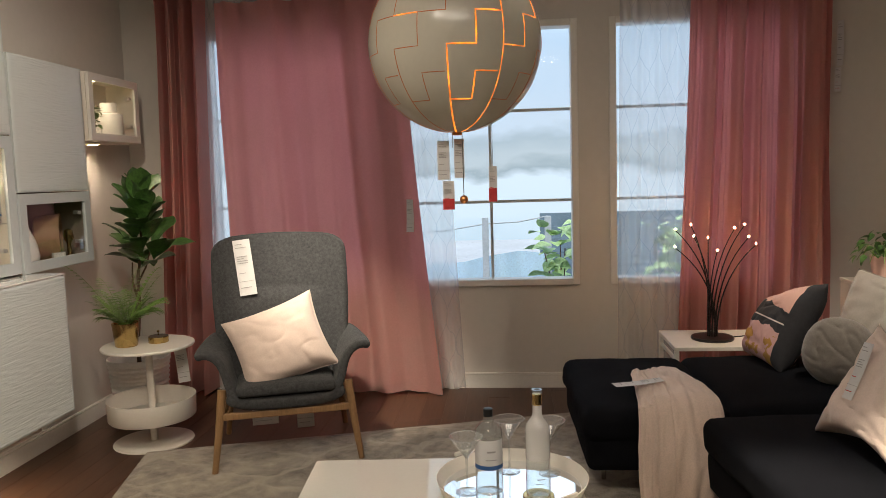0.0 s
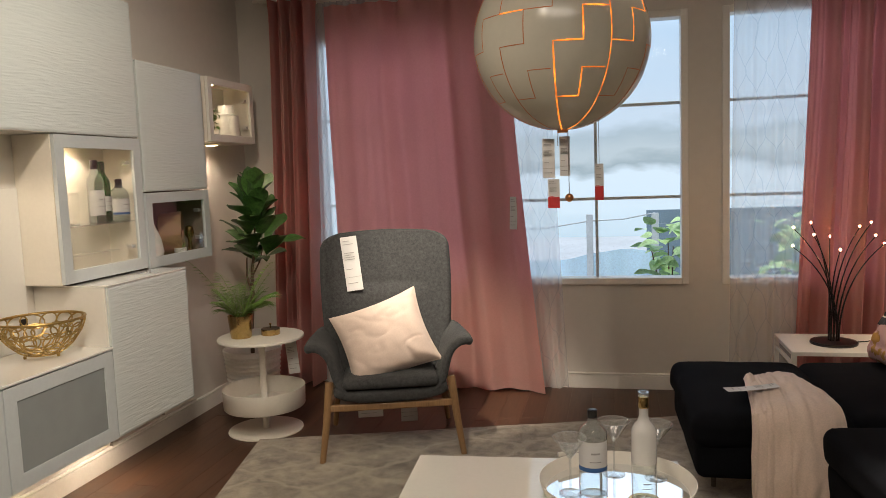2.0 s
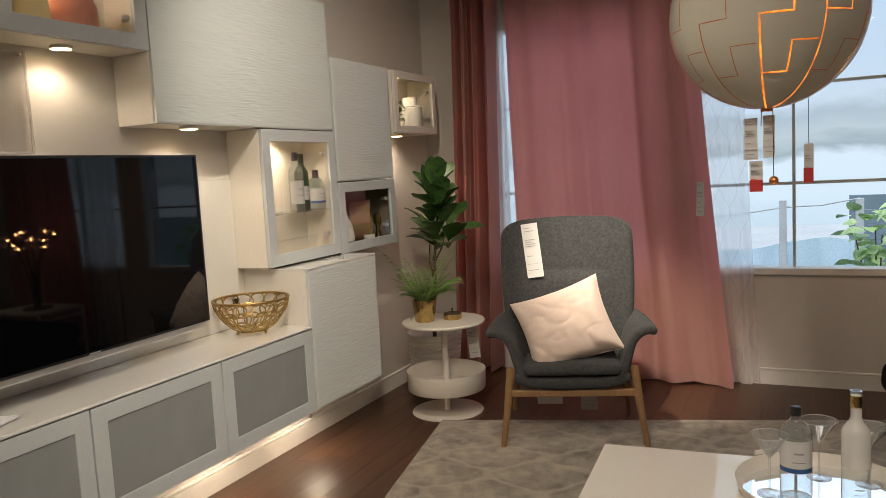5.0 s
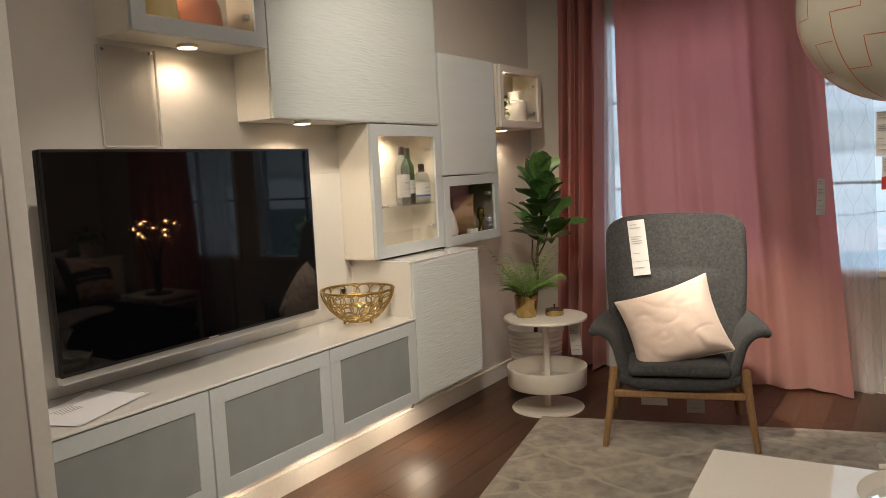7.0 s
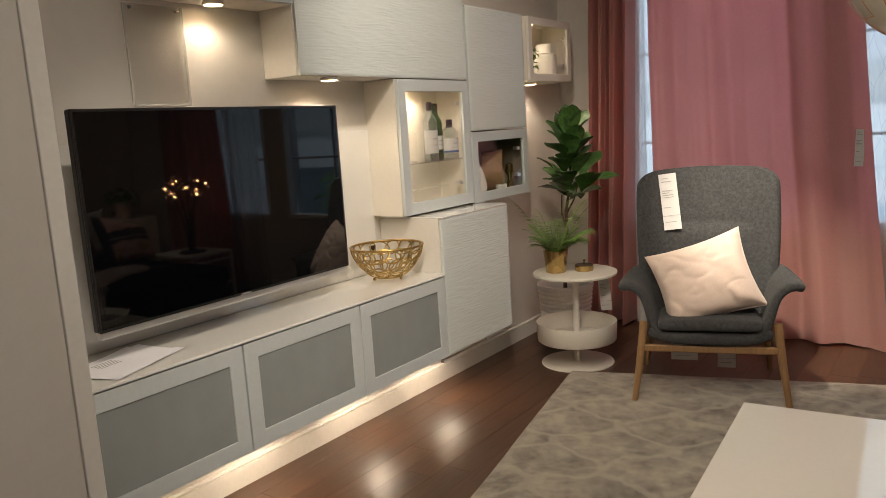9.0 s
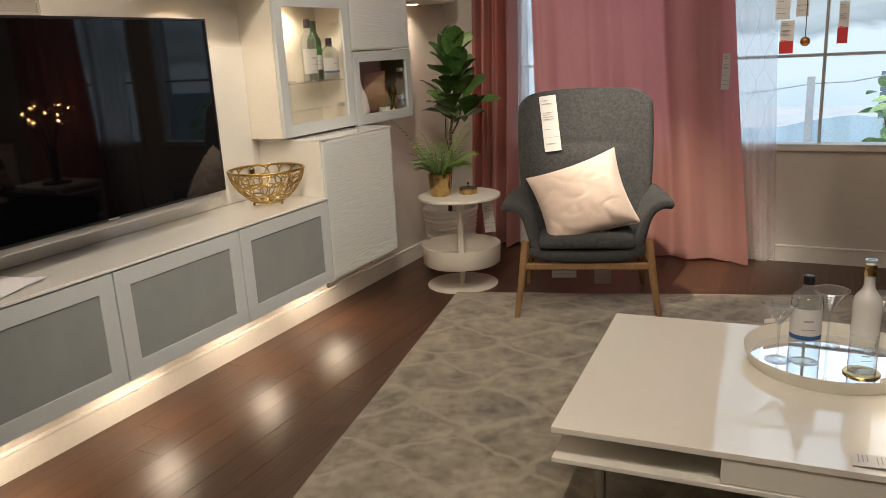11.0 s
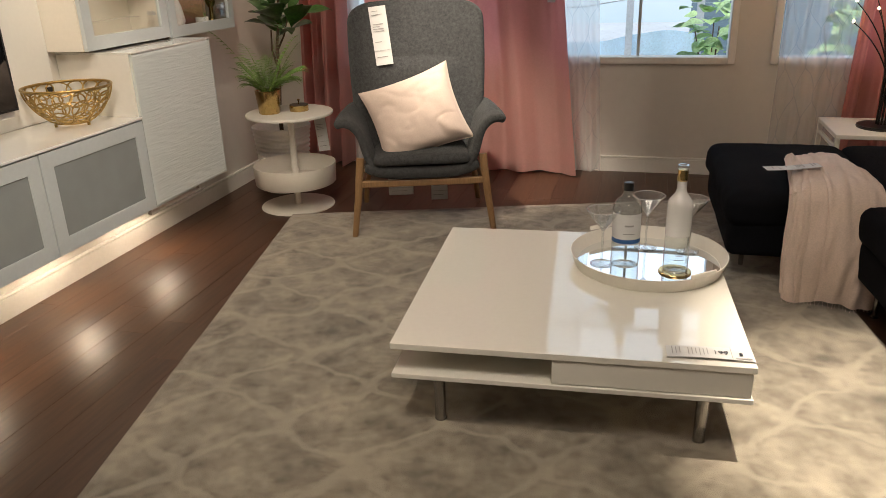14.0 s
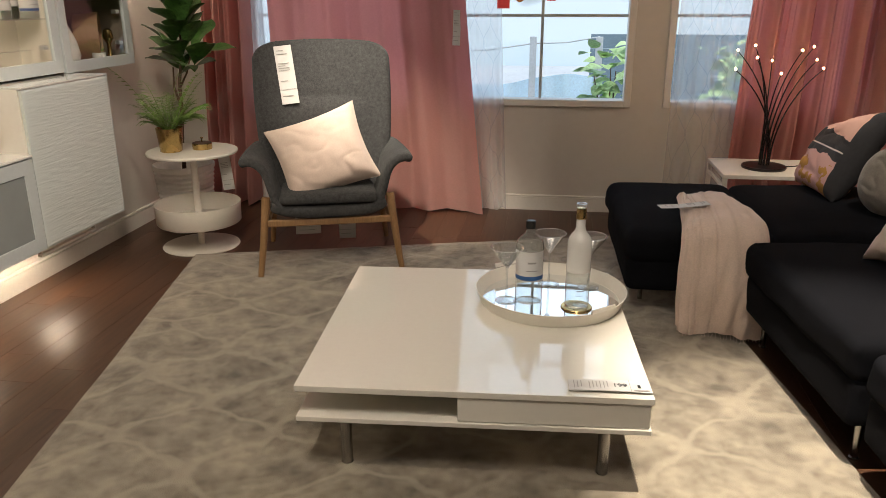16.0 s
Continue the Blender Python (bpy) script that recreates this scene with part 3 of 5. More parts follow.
for y0 in (0.893, 1.492, 2.091):
    c = thing("media_bench_unit", "white wall-hung media bench unit with a frosted grey glass door", "cabinet", (ROOM_W, y0, BZ0), group="media bench units")
    part("body", hollow(0, 0.001, 0, BX - ROOM_W - 0.020, 0.597, BZ1 - BZ0), WHITE, c)
    d = part("door", frame_door(0.003, 0.002, 0.595, BZ1 - BZ0 - 0.004, 0.058), FRAMEGREY, c, "pale grey framed glass door", pose(BX - ROOM_W - 0.018, 0, 0))
    part("glass_panel", box(0.006, 0.062, 0.061, 0.0145, 0.536, BZ1 - BZ0 - 0.063, 0), FROST, d, "frosted grey glass", smooth=0)
top = solo("bench_top", box(ROOM_W + 0.002, 0.880, BZ1 + 0.001, BX + 0.004, 2.688, BZ1 + 0.011, 0.002), TOPGLASS, "glossy white glass top along the media bench", "worktop")

tall = thing("tall_cabinet", "white wall cabinet with a rippled front beside the bench", "cabinet", (ROOM_W, 2.690, 0.303))
part("body", box(0, 0, 0, BX - ROOM_W - 0.020, 0.604, 0.652, 0.0015), WHITE, tall)
part("door", rippled(0.002, 0.002, 0.602, 0.650, seed=1), RIPPLE, tall, "rippled white door", pose(BX - ROOM_W - 0.018, 0, 0))
part("top_panel", box(0, 0, 0.6525, BX - ROOM_W, 0.604, 0.660, 0.001), TOPGLASS, tall, "glossy white top panel")
rail = box(BX - ROOM_W - 0.055, 0.0, -0.040, BX - ROOM_W - 0.035, 0.40, -0.028, 0.003)
box(BX - ROOM_W - 0.055, 0.388, -0.0275, BX - ROOM_W - 0.035, 0.400, -0.0005, 0.003, bm=rail)
box(BX - ROOM_W - 0.055, 0.0, -0.0275, BX - ROOM_W - 0.035, 0.012, -0.0005, 0.003, bm=rail)
part("lower_rail", rail, TRIM, tall, "cream rail under the cabinet")

big = thing("wide_wall_cabinet", "wide white wall cabinet with a rippled front", "cabinet", (ROOM_W, 2.040, 1.607))
part("body", box(0, 0, 0, WX - ROOM_W - 0.020, 1.188, 0.64, 0.0015), WHITE, big)
part("door", rippled(0.002, 0.002, 1.186, 0.638, seed=7), RIPPLE, big, "wide rippled white door", pose(WX - ROOM_W - 0.018, 0, 0))

side = thing("wall_cabinet", "white wall cabinet with a rippled front", "cabinet", (ROOM_W, 3.242, 1.344))
part("body", box(0, 0, 0, WX - ROOM_W - 0.020, 0.598, 0.641, 0.0015), WHITE, side)
part("door", rippled(0.002, 0.002, 0.596, 0.639, seed=13), RIPPLE, side, "rippled white door", pose(WX - ROOM_W - 0.018, 0, 0))


def glass_cabinet(label, y0, z0, w, h, border, shelf=None, inner=WHITE_IN, frame_mat=FRAMEGREY):
    c = thing("glass_cabinet", label, "display cabinet", (ROOM_W, y0, z0), group="glass-fronted wall cabinets")
    dx = WX - ROOM_W
    part("body", hollow(0, 0, 0, dx - 0.020, w, h), inner, c)
    d = part("door", frame_door(0.002, 0.002, w - 0.002, h - 0.002, border), frame_mat, c, "pale grey framed glass door", pose(dx - 0.018, 0, 0))
    g = part("pane", box(0.007, border, border, 0.011, w - border, h - border, 0), DOORPANE, d, "clear glass pane", smooth=0)
    g.visible_shadow = False
    for z in (border + 0.06, h - border - 0.06):
        bm = box(-0.018, w - border - 0.034, z - 0.009, -0.004, w - border - 0.004, z + 0.009, 0.003)
        box(-0.05, w - border - 0.006, z - 0.010, -0.022, w - border + 0.006, z + 0.010, 0.002, bm=bm)
        part("hinge", bm, SILVER, d, "steel concealed hinge")
    if shelf:
        part("glass_shelf", box(0.010, 0.020, shelf, dx - 0.035, w - 0.020, shelf + 0.006, 0.001), CLEARGLASS, c, "clear glass shelf")
    return c


glass_cabinet("lit glass-fronted wall cabinet holding bottles and glasses", 2.642, 0.970, 0.586, 0.634, 0.055, shelf=0.235)
glass_cabinet("low glass-fronted wall cabinet holding wooden ornaments", 3.242, 0.962, 0.598, 0.378, 0.052, inner=SHADED_IN)
glass_cabinet("lit small glass cabinet holding white jars", 3.905, 1.612, 0.555, 0.372, 0.042, frame_mat=WHITE)
glass_cabinet("lit high glass cabinet holding coloured vases", 1.440, 1.872, 0.595, 0.380, 0.055)

for y in (1.15, 1.74, 2.34, 2.90):
    puck((-2.24, y, BZ0 - 0.001), 5.0, "small round lamp under the media bench, lit")
puck((-2.335, 1.745, 1.871), 2.8)
puck((-2.275, 2.255, 1.606), 4.5)
puck((-2.33, 4.10, 1.611), 5.0)
puck((-2.345, 2.935, 1.585), 5.0, "small round lamp inside the glass cabinet, lit")
puck((-2.31, 4.07, 1.965), 3.0, "small round lamp inside the jar cabinet, lit")
# added above the view to light the vases
puck((-2.345, 1.74, 2.233), 3.0, "unseen small round lamp added inside the vase cabinet, lit")

solo("back_panel", box(ROOM_W + 0.0005, 0.862, 0.703, ROOM_W + 0.008, 2.640, 1.385, 0.001), TOPGLASS, "glossy white wall panel behind the television", "wall panel")
tv = thing("television", "large black flat-screen television, switched off, on the wall", "television", (-2.216, 1.088, 0.812), 1.4)
part("housing", box(-0.034, 0, 0, -0.004, 1.160, 0.678, 0.006), BLACK, tv)
part("bezel", frame_door(0, 0, 1.160, 0.678, 0.009, 0.005), BLACK, tv, m=pose(-0.004, 0, 0))
part("screen", box(-0.0035, 0.009, 0.009, 0.0002, 1.151, 0.669, 0), SCREEN, tv, "glossy black screen", smooth=0)
part("lower_strip", box(-0.040, 0.01, -0.026, -0.012, 1.150, -0.001, 0.004), SILVER, tv, "silver strip under the screen")
part("badge", box(0.0012, 0.560, 0.0015, 0.0022, 0.605, 0.0065, 0), SILVER, tv, smooth=0)
part("wall_mount", box(-0.190, 0.38, 0.15, -0.035, 0.80, 0.53, 0.004), BLACK, tv)

# ---- curtains ----
def curtain(name, label, top, bottom, z0, z1, y, folds, amp, material, seed, flat=0.0, hem=True, group="pink curtains", crisp=0.6):
    """Cloth hung in folds from z1 to z0; top and bottom are its ends along x."""
    def fold(u, v):
        uu = u + 0.018 * noise.noise(Vector((u * 6, v * 2.2, seed)))
        p = 2 * math.pi * folds * uu + seed
        a = math.copysign(abs(math.sin(p)) ** crisp, math.sin(p)) + 0.55 * math.sin(1.7 * p + seed) + (0.5 - 0.5 * crisp) * math.sin(4.3 * p + 1.3 * seed + 2 * v)
        a += flat * (0.8 * noise.noise(Vector((u * 9, v * 3.5, seed))) + 0.35 * noise.noise(Vector((u * 26, v * 5, seed + 4))))
        soft = (1 - flat) + flat * abs(noise.noise(Vector((u * 4 + seed, 0.3, seed)))) * 2
        return a * amp * soft * (0.75 + 0.35 * v) + 0.012 * noise.noise(Vector((u * 5, v * 4, seed + 2)))

    def f(u, v):
        a, b = top[0] + (bottom[0] - top[0]) * v ** 1.3, top[1] + (bottom[1] - top[1]) * v ** 1.3
        gather = 0.0 if v > 0.05 else (0.05 - v) * 0.35 * math.sin(2 * math.pi * folds * 2.5 * u)
        z = z1 + (z0 - z1) * v + (0.008 * math.sin(u * folds * 5 + seed) if v > 0.98 else 0)
        return a + (b - a) * u + 0.25 * gather, y + fold(u, v) + gather, z

    c = thing(name, label, "curtain", group=group)
    part("cloth", sheet(int(folds * 22) + 60, 60, f), material, c)
    if hem:
        part("hem", sheet(int(folds * 22) + 60, 6, lambda u, v: tuple(Vector(f(u, 0.955 + 0.045 * v)) + Vector((0, -0.004, 0)))), material, c)
    return c


curtain("curtain", "dusty pink curtain drawn into narrow folds, full length", (-2.160, -1.835), (-2.235, -1.895), 0.012, 2.52, 4.580, 4.0, 0.062, PINK, 1.0)
curtain("curtain", "dusty pink curtain spread wide before a window, full length", (-1.750, -0.60), (-1.715, -0.405), 0.015, 2.455, 4.550, 4.3, 0.044, PINK, 3.1, flat=0.60, crisp=0.85)
curtain("curtain", "dusty pink curtain hanging in deep folds behind the lamp", (1.10, 1.90), (1.01, 1.925), 0.02, 2.52, 4.560, 5.5, 0.058, PINK, 5.3, flat=0.30)
curtain("sheer_curtain", "white sheer curtain with a wavy woven line figure", (-0.80, -0.36), (-0.60, -0.27), 0.01, 2.47, 4.635, 4.0, 0.014, SHEER, 2.2, group="sheer curtains", hem=False, crisp=1.0)
curtain("sheer_curtain", "white sheer curtain with a wavy woven line figure", (0.705, 1.14), (0.675, 1.10), 0.01, 2.50, 4.635, 4.5, 0.014, SHEER, 4.4, group="sheer curtains", hem=False, crisp=1.0)
curtain("sheer_curtain", "white sheer curtain glimpsed between the pink curtains", (-1.93, -1.50), (-1.93, -1.50), 0.01, 2.50, 4.640, 4.0, 0.012, SHEER, 6.4, group="sheer curtains", hem=False, crisp=1.0)
rod = thing("curtain_rod", "thin white metal curtain rod above the windows", "curtain rod", (0, 4.60, 2.535))
part("rail", tube([(-2.25, 0, 0), (2.1, 0, 0)], 0.011, 12), MATTEWHITE, rod)
for x in (-2.2, -0.2, 2.05):
    part("bracket", box(x - 0.01, 0.009, -0.012, x + 0.01, 0.10, 0.012, 0.002), MATTEWHITE, rod)

# ---- armchair ----
def back_y(z):
    return 0.055 + 0.20 * max(0, (z - 0.40)) ** 1.05


chair = thing("armchair", "high-backed grey wool armchair on oak legs, with a beige cushion", "armchair", (-1.121, 3.607, 0.010), 17.3)


def back_f(u, v):
    x, z0, z1, r = 2 * u - 1, 0.34, 1.090, 0.085
    v = 1 - (1 - v) ** 1.7
    z = z0 + (z1 - z0) * v
    w = 0.320 + 0.012 * math.sin(v * 3.0) - 0.04 * (1 - v) ** 2
    k = max(0.0, z - (z1 - r)) / r
    wz = w - r + r * math.sqrt(max(0.0, 1 - k * k))
    rc = abs(x)
    soft = max(0.0, min(1.0, (0.66 - rc) * 7))
    dent = 0.014 * math.exp(-((z - 0.80) / 0.012) ** 2) * soft - 0.020 * soft * max(0.0, min(1.0, (0.80 - z) / 0.02)) * max(0.0, min(1.0, (z - 0.45) / 0.28))
    return x * wz, back_y(z) - 0.085 * (x * wz / w) ** 2 + dent - 0.01, z - 0.010 * x * x * v


backrest = part("backrest", sheet(16, 34, back_f, 0.058), CHAIRCLOTH, chair, smooth=180)
md = backrest.modifiers.new("round", "SUBSURF")
md.levels = md.render_levels = 2


def bucket_f(u, v):
    """The shell under the seat: level in the middle, curling up into the arms at both sides."""
    x = (2 * u - 1) * 0.262
    q = max(0.0, abs(x) - 0.150) / 0.112
    return x, -0.288 + 0.39 * v + 0.012 * abs(2 * u - 1) ** 3, 0.352 + 0.030 * q * q - 0.012 * (1 - v) * math.cos(x * 4)


shell = part("seat_shell", sheet(16, 8, bucket_f, 0.062), CHAIRCLOTH, chair, smooth=180)
md = shell.modifiers.new("round", "SUBSURF")
md.levels = md.render_levels = 2
part("seat_cushion", slab(-0.232, -0.292, 0.350, 0.232, 0.07, 0.400, 0.024, 0.012, 5, 14, 0.003), CHAIRCLOTH, chair)
ARM = [(0.222, 0.316), (0.262, 0.342), (0.284, 0.395), (0.296, 0.450), (0.314, 0.496), (0.342, 0.524), (0.376, 0.532), (0.402, 0.516)]
for s in (-1, 1):
    def arm_f(u, v, s=s):
        k = v * (len(ARM) - 1)
        i = min(int(k), len(ARM) - 2)
        x, z = (ARM[i][c] + (ARM[i + 1][c] - ARM[i][c]) * (k - i) for c in range(2))
        bend = max(0.0, (u - 0.35) / 0.65) ** 1.6
        y = -0.285 + 0.40 * u + 0.07 * (1 - u) * v - 0.03 * bend * v
        x = x * (1 - bend) + (0.285 + 0.03 * v) * bend
        z += 0.075 * bend * v
        return s * x, y, z
    a = part("armrest", sheet(8, 9, arm_f, 0.042 * s), CHAIRCLOTH, chair, smooth=180)
    md = a.modifiers.new("round", "SUBSURF")
    md.levels = md.render_levels = 2
for sx in (-1, 1):
    part("leg", tube([(sx * 0.343, -0.292, 0.0), (sx * 0.318, -0.262, 0.18), (sx * 0.295, -0.235, 0.385)], [0.014, 0.018, 0.021], 12), OAK, chair)
    part("leg", tube([(sx * 0.315, 0.300, 0.0), (sx * 0.296, 0.250, 0.16), (sx * 0.280, 0.20, 0.33)], [0.014, 0.018, 0.020], 12), OAK, chair)
    part("side_rail", tube([(sx * 0.303, -0.25, 0.255), (sx * 0.285, 0.225, 0.245)], 0.014, 10), OAK, chair)
part("front_rail", box(-0.305, -0.262, 0.242, 0.305, -0.238, 0.276, 0.006), OAK, chair)
part("rear_rail", box(-0.285, 0.215, 0.226, 0.285, 0.237, 0.264, 0.006), OAK, chair)
CH = chair.matrix_world.copy()
piping(solo("cushion", pillow(0.46, 0.40, 0.19, 4, 0.022, n=56, pinch=0.10, crease=1.6), BEIGE, "pale beige square cushion propped in the armchair", "cushion", CH @ pose(-0.018, -0.090, 0.556, -25, -18, 3), group="scatter cushions"), 0.46, 0.40, 0.10, BEIGE)
price_tag("price_tag", "white paper price tag hanging on the armchair back", 0.085, 0.285, CH @ pose(-0.190, 0.128, 1.060, -12, -6, 0))
for x, w, h in ((-0.115, 0.135, 0.165), (0.095, 0.090, 0.20)):
    price_tag("care_label", "pale hanging label under the armchair seat", w, h, CH @ pose(x, 0.195, 0.228, 0, 0, 0))

# ---- coffee table ----
CT = pose(-0.657, 1.689, 0.0115, 0, 0, 3.5)
ct = thing("coffee_table", "low square glossy white coffee table on steel legs", "coffee table")
ct.matrix_world = CT
part("tabletop", box(0, 0, 0.282, 0.952, 0.952, 0.300, 0.0015), GLOSSWHITE, ct)
part("lower_shelf", box(0, 0, 0.192, 0.952, 0.952, 0.2065, 0.002), GLOSSWHITE, ct)
part("drawer_front", box(0.440, 0.006, 0.2085, 0.946, 0.026, 0.2790, 0.002), GLOSSWHITE, ct)
part("drawer_box", box(0.440, 0.027, 0.2075, 0.946, 0.946, 0.2805, 0.002), GLOSSWHITE, ct)
part("niche_wall", box(0.16, 0.50, 0.2075, 0.4385, 0.52, 0.2815, 0.001), GLOSSWHITE, ct)
for x in (0.115, 0.845):
    for y in (0.100, 0.850):
        part("leg", lathe([(0, 0), (0.021, 0), (0.021, 0.006), (0.0165, 0.008), (0.0165, 0.1915), (0, 0.1915)], 20, at=(x, y, 0)), STEEL, ct)
TOPZ = 0.3125
tt = thing("price_label", "long printed price label lying on the coffee table", "price tag", (0.180, 1.793, TOPZ), 3.5)
part("card", sheet(12, 4, lambda u, v: (-0.108 + 0.216 * u, -0.030 + 0.060 * v, 0.004 + 0.004 * math.sin(u * 3.1)), 0.0012), PAPER, tt)
for k in range(9):
    x0 = -0.095 + 0.0095 * k + (0.012 if k > 2 else 0)
    part("print_bar", box(x0, -0.020 + 0.004 * (k % 3), 0.0088, x0 + 0.0022, 0.020 - 0.003 * (k % 2), 0.0091, 0), INK, tt, smooth=0)
part("fold_line", box(0.052, -0.030, 0.0085, 0.0535, 0.030, 0.0088, 0), INK, tt, smooth=0)
part("print_bar", box(0.072, -0.012, 0.0085, 0.080, 0.004, 0.0088, 0), BLACK, tt, smooth=0)
part("print_bar", box(0.060, -0.026, 0.0080, 0.100, -0.021, 0.0086, 0), INK, tt, smooth=0)


def lettering(text, size, parent, m, material):
    cu = bpy.data.curves.new("lettering", "FONT")
    cu.body, cu.size, cu.extrude, cu.align_x = text, size, 0.0002, "CENTER"
    tmp = new("lettering", cu)
    me = bpy.data.meshes.new_from_object(tmp.evaluated_get(bpy.context.evaluated_depsgraph_get()))
    bpy.data.objects.remove(tmp)
    me.materials.clear()
    me.materials.append(material)
    ob = new("lettering", me)
    ob.matrix_basis, ob.parent = m, parent
    return ob


lettering("199", 0.026, tt, pose(0.026, -0.010, 0.0094), BLACK)

tray = thing("tray", "round white tray with a mirrored floor on the coffee table", "tray", (0.018, 2.396, TOPZ))
part("rim", lathe([(0.0, 0.0), (0.236, 0.0), (0.255, 0.045), (0.252, 0.046), (0.232, 0.0062), (0.0, 0.0062)], 72), MATTEWHITE, tray)
part("mirror", lathe([(0.0, 0.0068), (0.2295, 0.0068), (0.2295, 0.0062)], 72), MIRROR, tray, "round mirror floor")
for a in (40, 220):
    part("handle", box(-0.05, -0.004, 0.0, 0.05, 0.004, 0.016, 0.003), MATTEWHITE, tray, m=Matrix.Rotation(radians(a), 4, "Z") @ pose(0, 0.257, 0.046))
TZ = TOPZ + 0.007


def martini(at):
    g = thing("martini_glass", "clear long-stemmed martini glass on the tray", "glass", at, group="martini glasses")
    part("bowl", lathe([(0.003, 0.122), (0.0555, 0.190), (0.0570, 0.190), (0.0045, 0.117)], 32), CLEARGLASS, g)
    # rim line kept milky, as a painted highlight on clear glass
    part("rim", tube([(0.0562 * math.cos(k * math.pi / 16), 0.0562 * math.sin(k * math.pi / 16), 0.1902) for k in range(32)], 0.0009, 6, closed=True), EDGE, g)
    part("stem", lathe([(0.004, 0.010), (0.0032, 0.05), (0.0045, 0.117), (0.0, 0.119)], 12), CLEARGLASS, g)
    part("foot", lathe([(0.0, 0.0), (0.038, 0.0), (0.038, 0.002), (0.006, 0.008), (0.004, 0.012), (0, 0.012)], 32), CLEARGLASS, g)
    return g


for x, y in ((-0.130, 2.350), (0.010, 2.530), (0.150, 2.515)):
    martini((x, y, TZ))


def bottle(name, label, at, body_r, shoulder, height, glass, cap_mat, cap_z, label_z, group="", blue=False, lower=None):
    """lower: the height up to which the glass is clear, below a frosted part."""
    b = thing(name, label, "bottle", at, group=group)
    nr = 0.0150
    base = [(0, 0.002), (body_r * 0.88, 0.0), (body_r * 0.98, 0.003), (body_r, 0.010)]
    neck = [(body_r, shoulder), (body_r * 0.975, shoulder + 0.010), (body_r * 0.88, shoulder + 0.021), (body_r * 0.68, shoulder + 0.032), (nr * 1.25, shoulder + 0.042), (nr, shoulder + 0.055), (nr, cap_z), (0, cap_z)]
    if lower:
        part("clear_base", lathe(base + [(body_r, lower)], 36), BASEGLASS, b, "clear lower glass")
        part("frosted_body", lathe([(body_r, lower)] + neck, 36), glass, b, "frosted upper glass")
        part("lip", lathe([(nr, height - 0.012), (nr + 0.0015, height - 0.010), (nr + 0.0015, height + 0.002), (nr - 0.004, height + 0.002)], 20), CLEARGLASS, b)
    else:
        part("glass_body", lathe(base + neck, 36), glass, b)
    part("cap", lathe([(0, cap_z - 0.012), (nr + 0.0012, cap_z - 0.012), (nr + 0.0012, height - 0.013 if lower else height - 0.002), (nr - 0.002, height - 0.012 if lower else height), (0, height - 0.012 if lower else height)], 20), cap_mat, b)
    z0, z1 = label_z
    r = body_r + 0.0008

    def wrap(u, v):
        a = -math.pi / 2 + (u - 0.5) * 2.6
        return r * math.cos(a), r * math.sin(a), z0 + (z1 - z0) * v
    if not lower:
        part("paper_label", sheet(16, 2, wrap, 0.0004), PAPER, b)
    if blue:
        part("blue_band", sheet(16, 1, lambda u, v: tuple(Vector(wrap(u, 0.02 + 0.14 * v)) + Vector((0, -0.0008, 0)))), BLUEBAND, b)
    for f0, f1, hw in ((0.60, 0.66, 0.24), (0.34, 0.37, 0.32)):
        part("print_bar", sheet(6, 1, lambda u, v: tuple(Vector(wrap(0.58 + (u - 0.5) * hw, f0 + (f1 - f0) * v)) + Vector((0, -0.0009, 0)))), INK, b)
    return b


BLUEBAND = mat("blue_print", (0.03, 0.11, 0.30), 0.5)
REDCAP = mat("red_seal", (0.30, 0.03, 0.02), 0.5)
bottle("bottle", "tall frosted glass bottle with a gold foil neck", (0.104, 2.322, TZ), 0.0395, 0.218, 0.348, FROSTBOTTLE, BRASS, 0.312, (0.03, 0.085), "bottles on the tray", lower=0.125)
bottle("bottle", "clear bottle with a white and blue label and dark stopper", (-0.056, 2.362, TZ), 0.0460, 0.196, 0.282, BASEGLASS, BLACK, 0.268, (0.085, 0.185), "bottles on the tray", blue=True)
coaster = solo("coaster", lathe([(0, 0), (0.050, 0), (0.052, 0.003), (0.050, 0.006), (0, 0.006)], 32), BRASS, "round brass coaster under the frosted bottle", "coaster", pose(0.104, 2.322, TZ - 0.0005))
bpy.data.objects["bottle"].location.z += 0.006

# ---- globe lamp ----
gl = thing("pendant_lamp", "large white globe pendant lamp with glowing copper seams", "pendant lamp", (-0.122, 2.20, 1.748))
GR = 0.2535
part("shell", lathe([(GR * math.cos(radians(a)), GR * math.sin(radians(a))) for a in range(-88, 89, 4)], 64), SHELL, gl)
# no bulb inside: its light through the gaps is the seams' own uneven glow
SEAM = glow("copper_seam_glow", (1.0, 0.24, 0.02), 0.75)
st_, sb_ = SEAM.node_tree, SEAM.node_tree.nodes["Principled BSDF"]
s_co, s_nz, s_mr = (st_.nodes.new("ShaderNode" + k) for k in ("TexCoord", "TexNoise", "MapRange"))
s_nz.inputs["Scale"].default_value, s_nz.inputs["Detail"].default_value = 34.0, 3
s_mr.inputs["From Min"].default_value, s_mr.inputs["From Max"].default_value = 0.36, 0.66
s_mr.inputs["To Min"].default_value, s_mr.inputs["To Max"].default_value = 0.12, 1.9
st_.links.new(s_co.outputs["Object"], s_nz.inputs["Vector"])
st_.links.new(s_nz.outputs["Fac"], s_mr.inputs[0])
st_.links.new(s_mr.outputs[0], sb_.inputs["Emission Strength"])
DIMSEAM = glow("dim_copper_seam_glow", (0.42, 0.12, 0.03), 0.10)


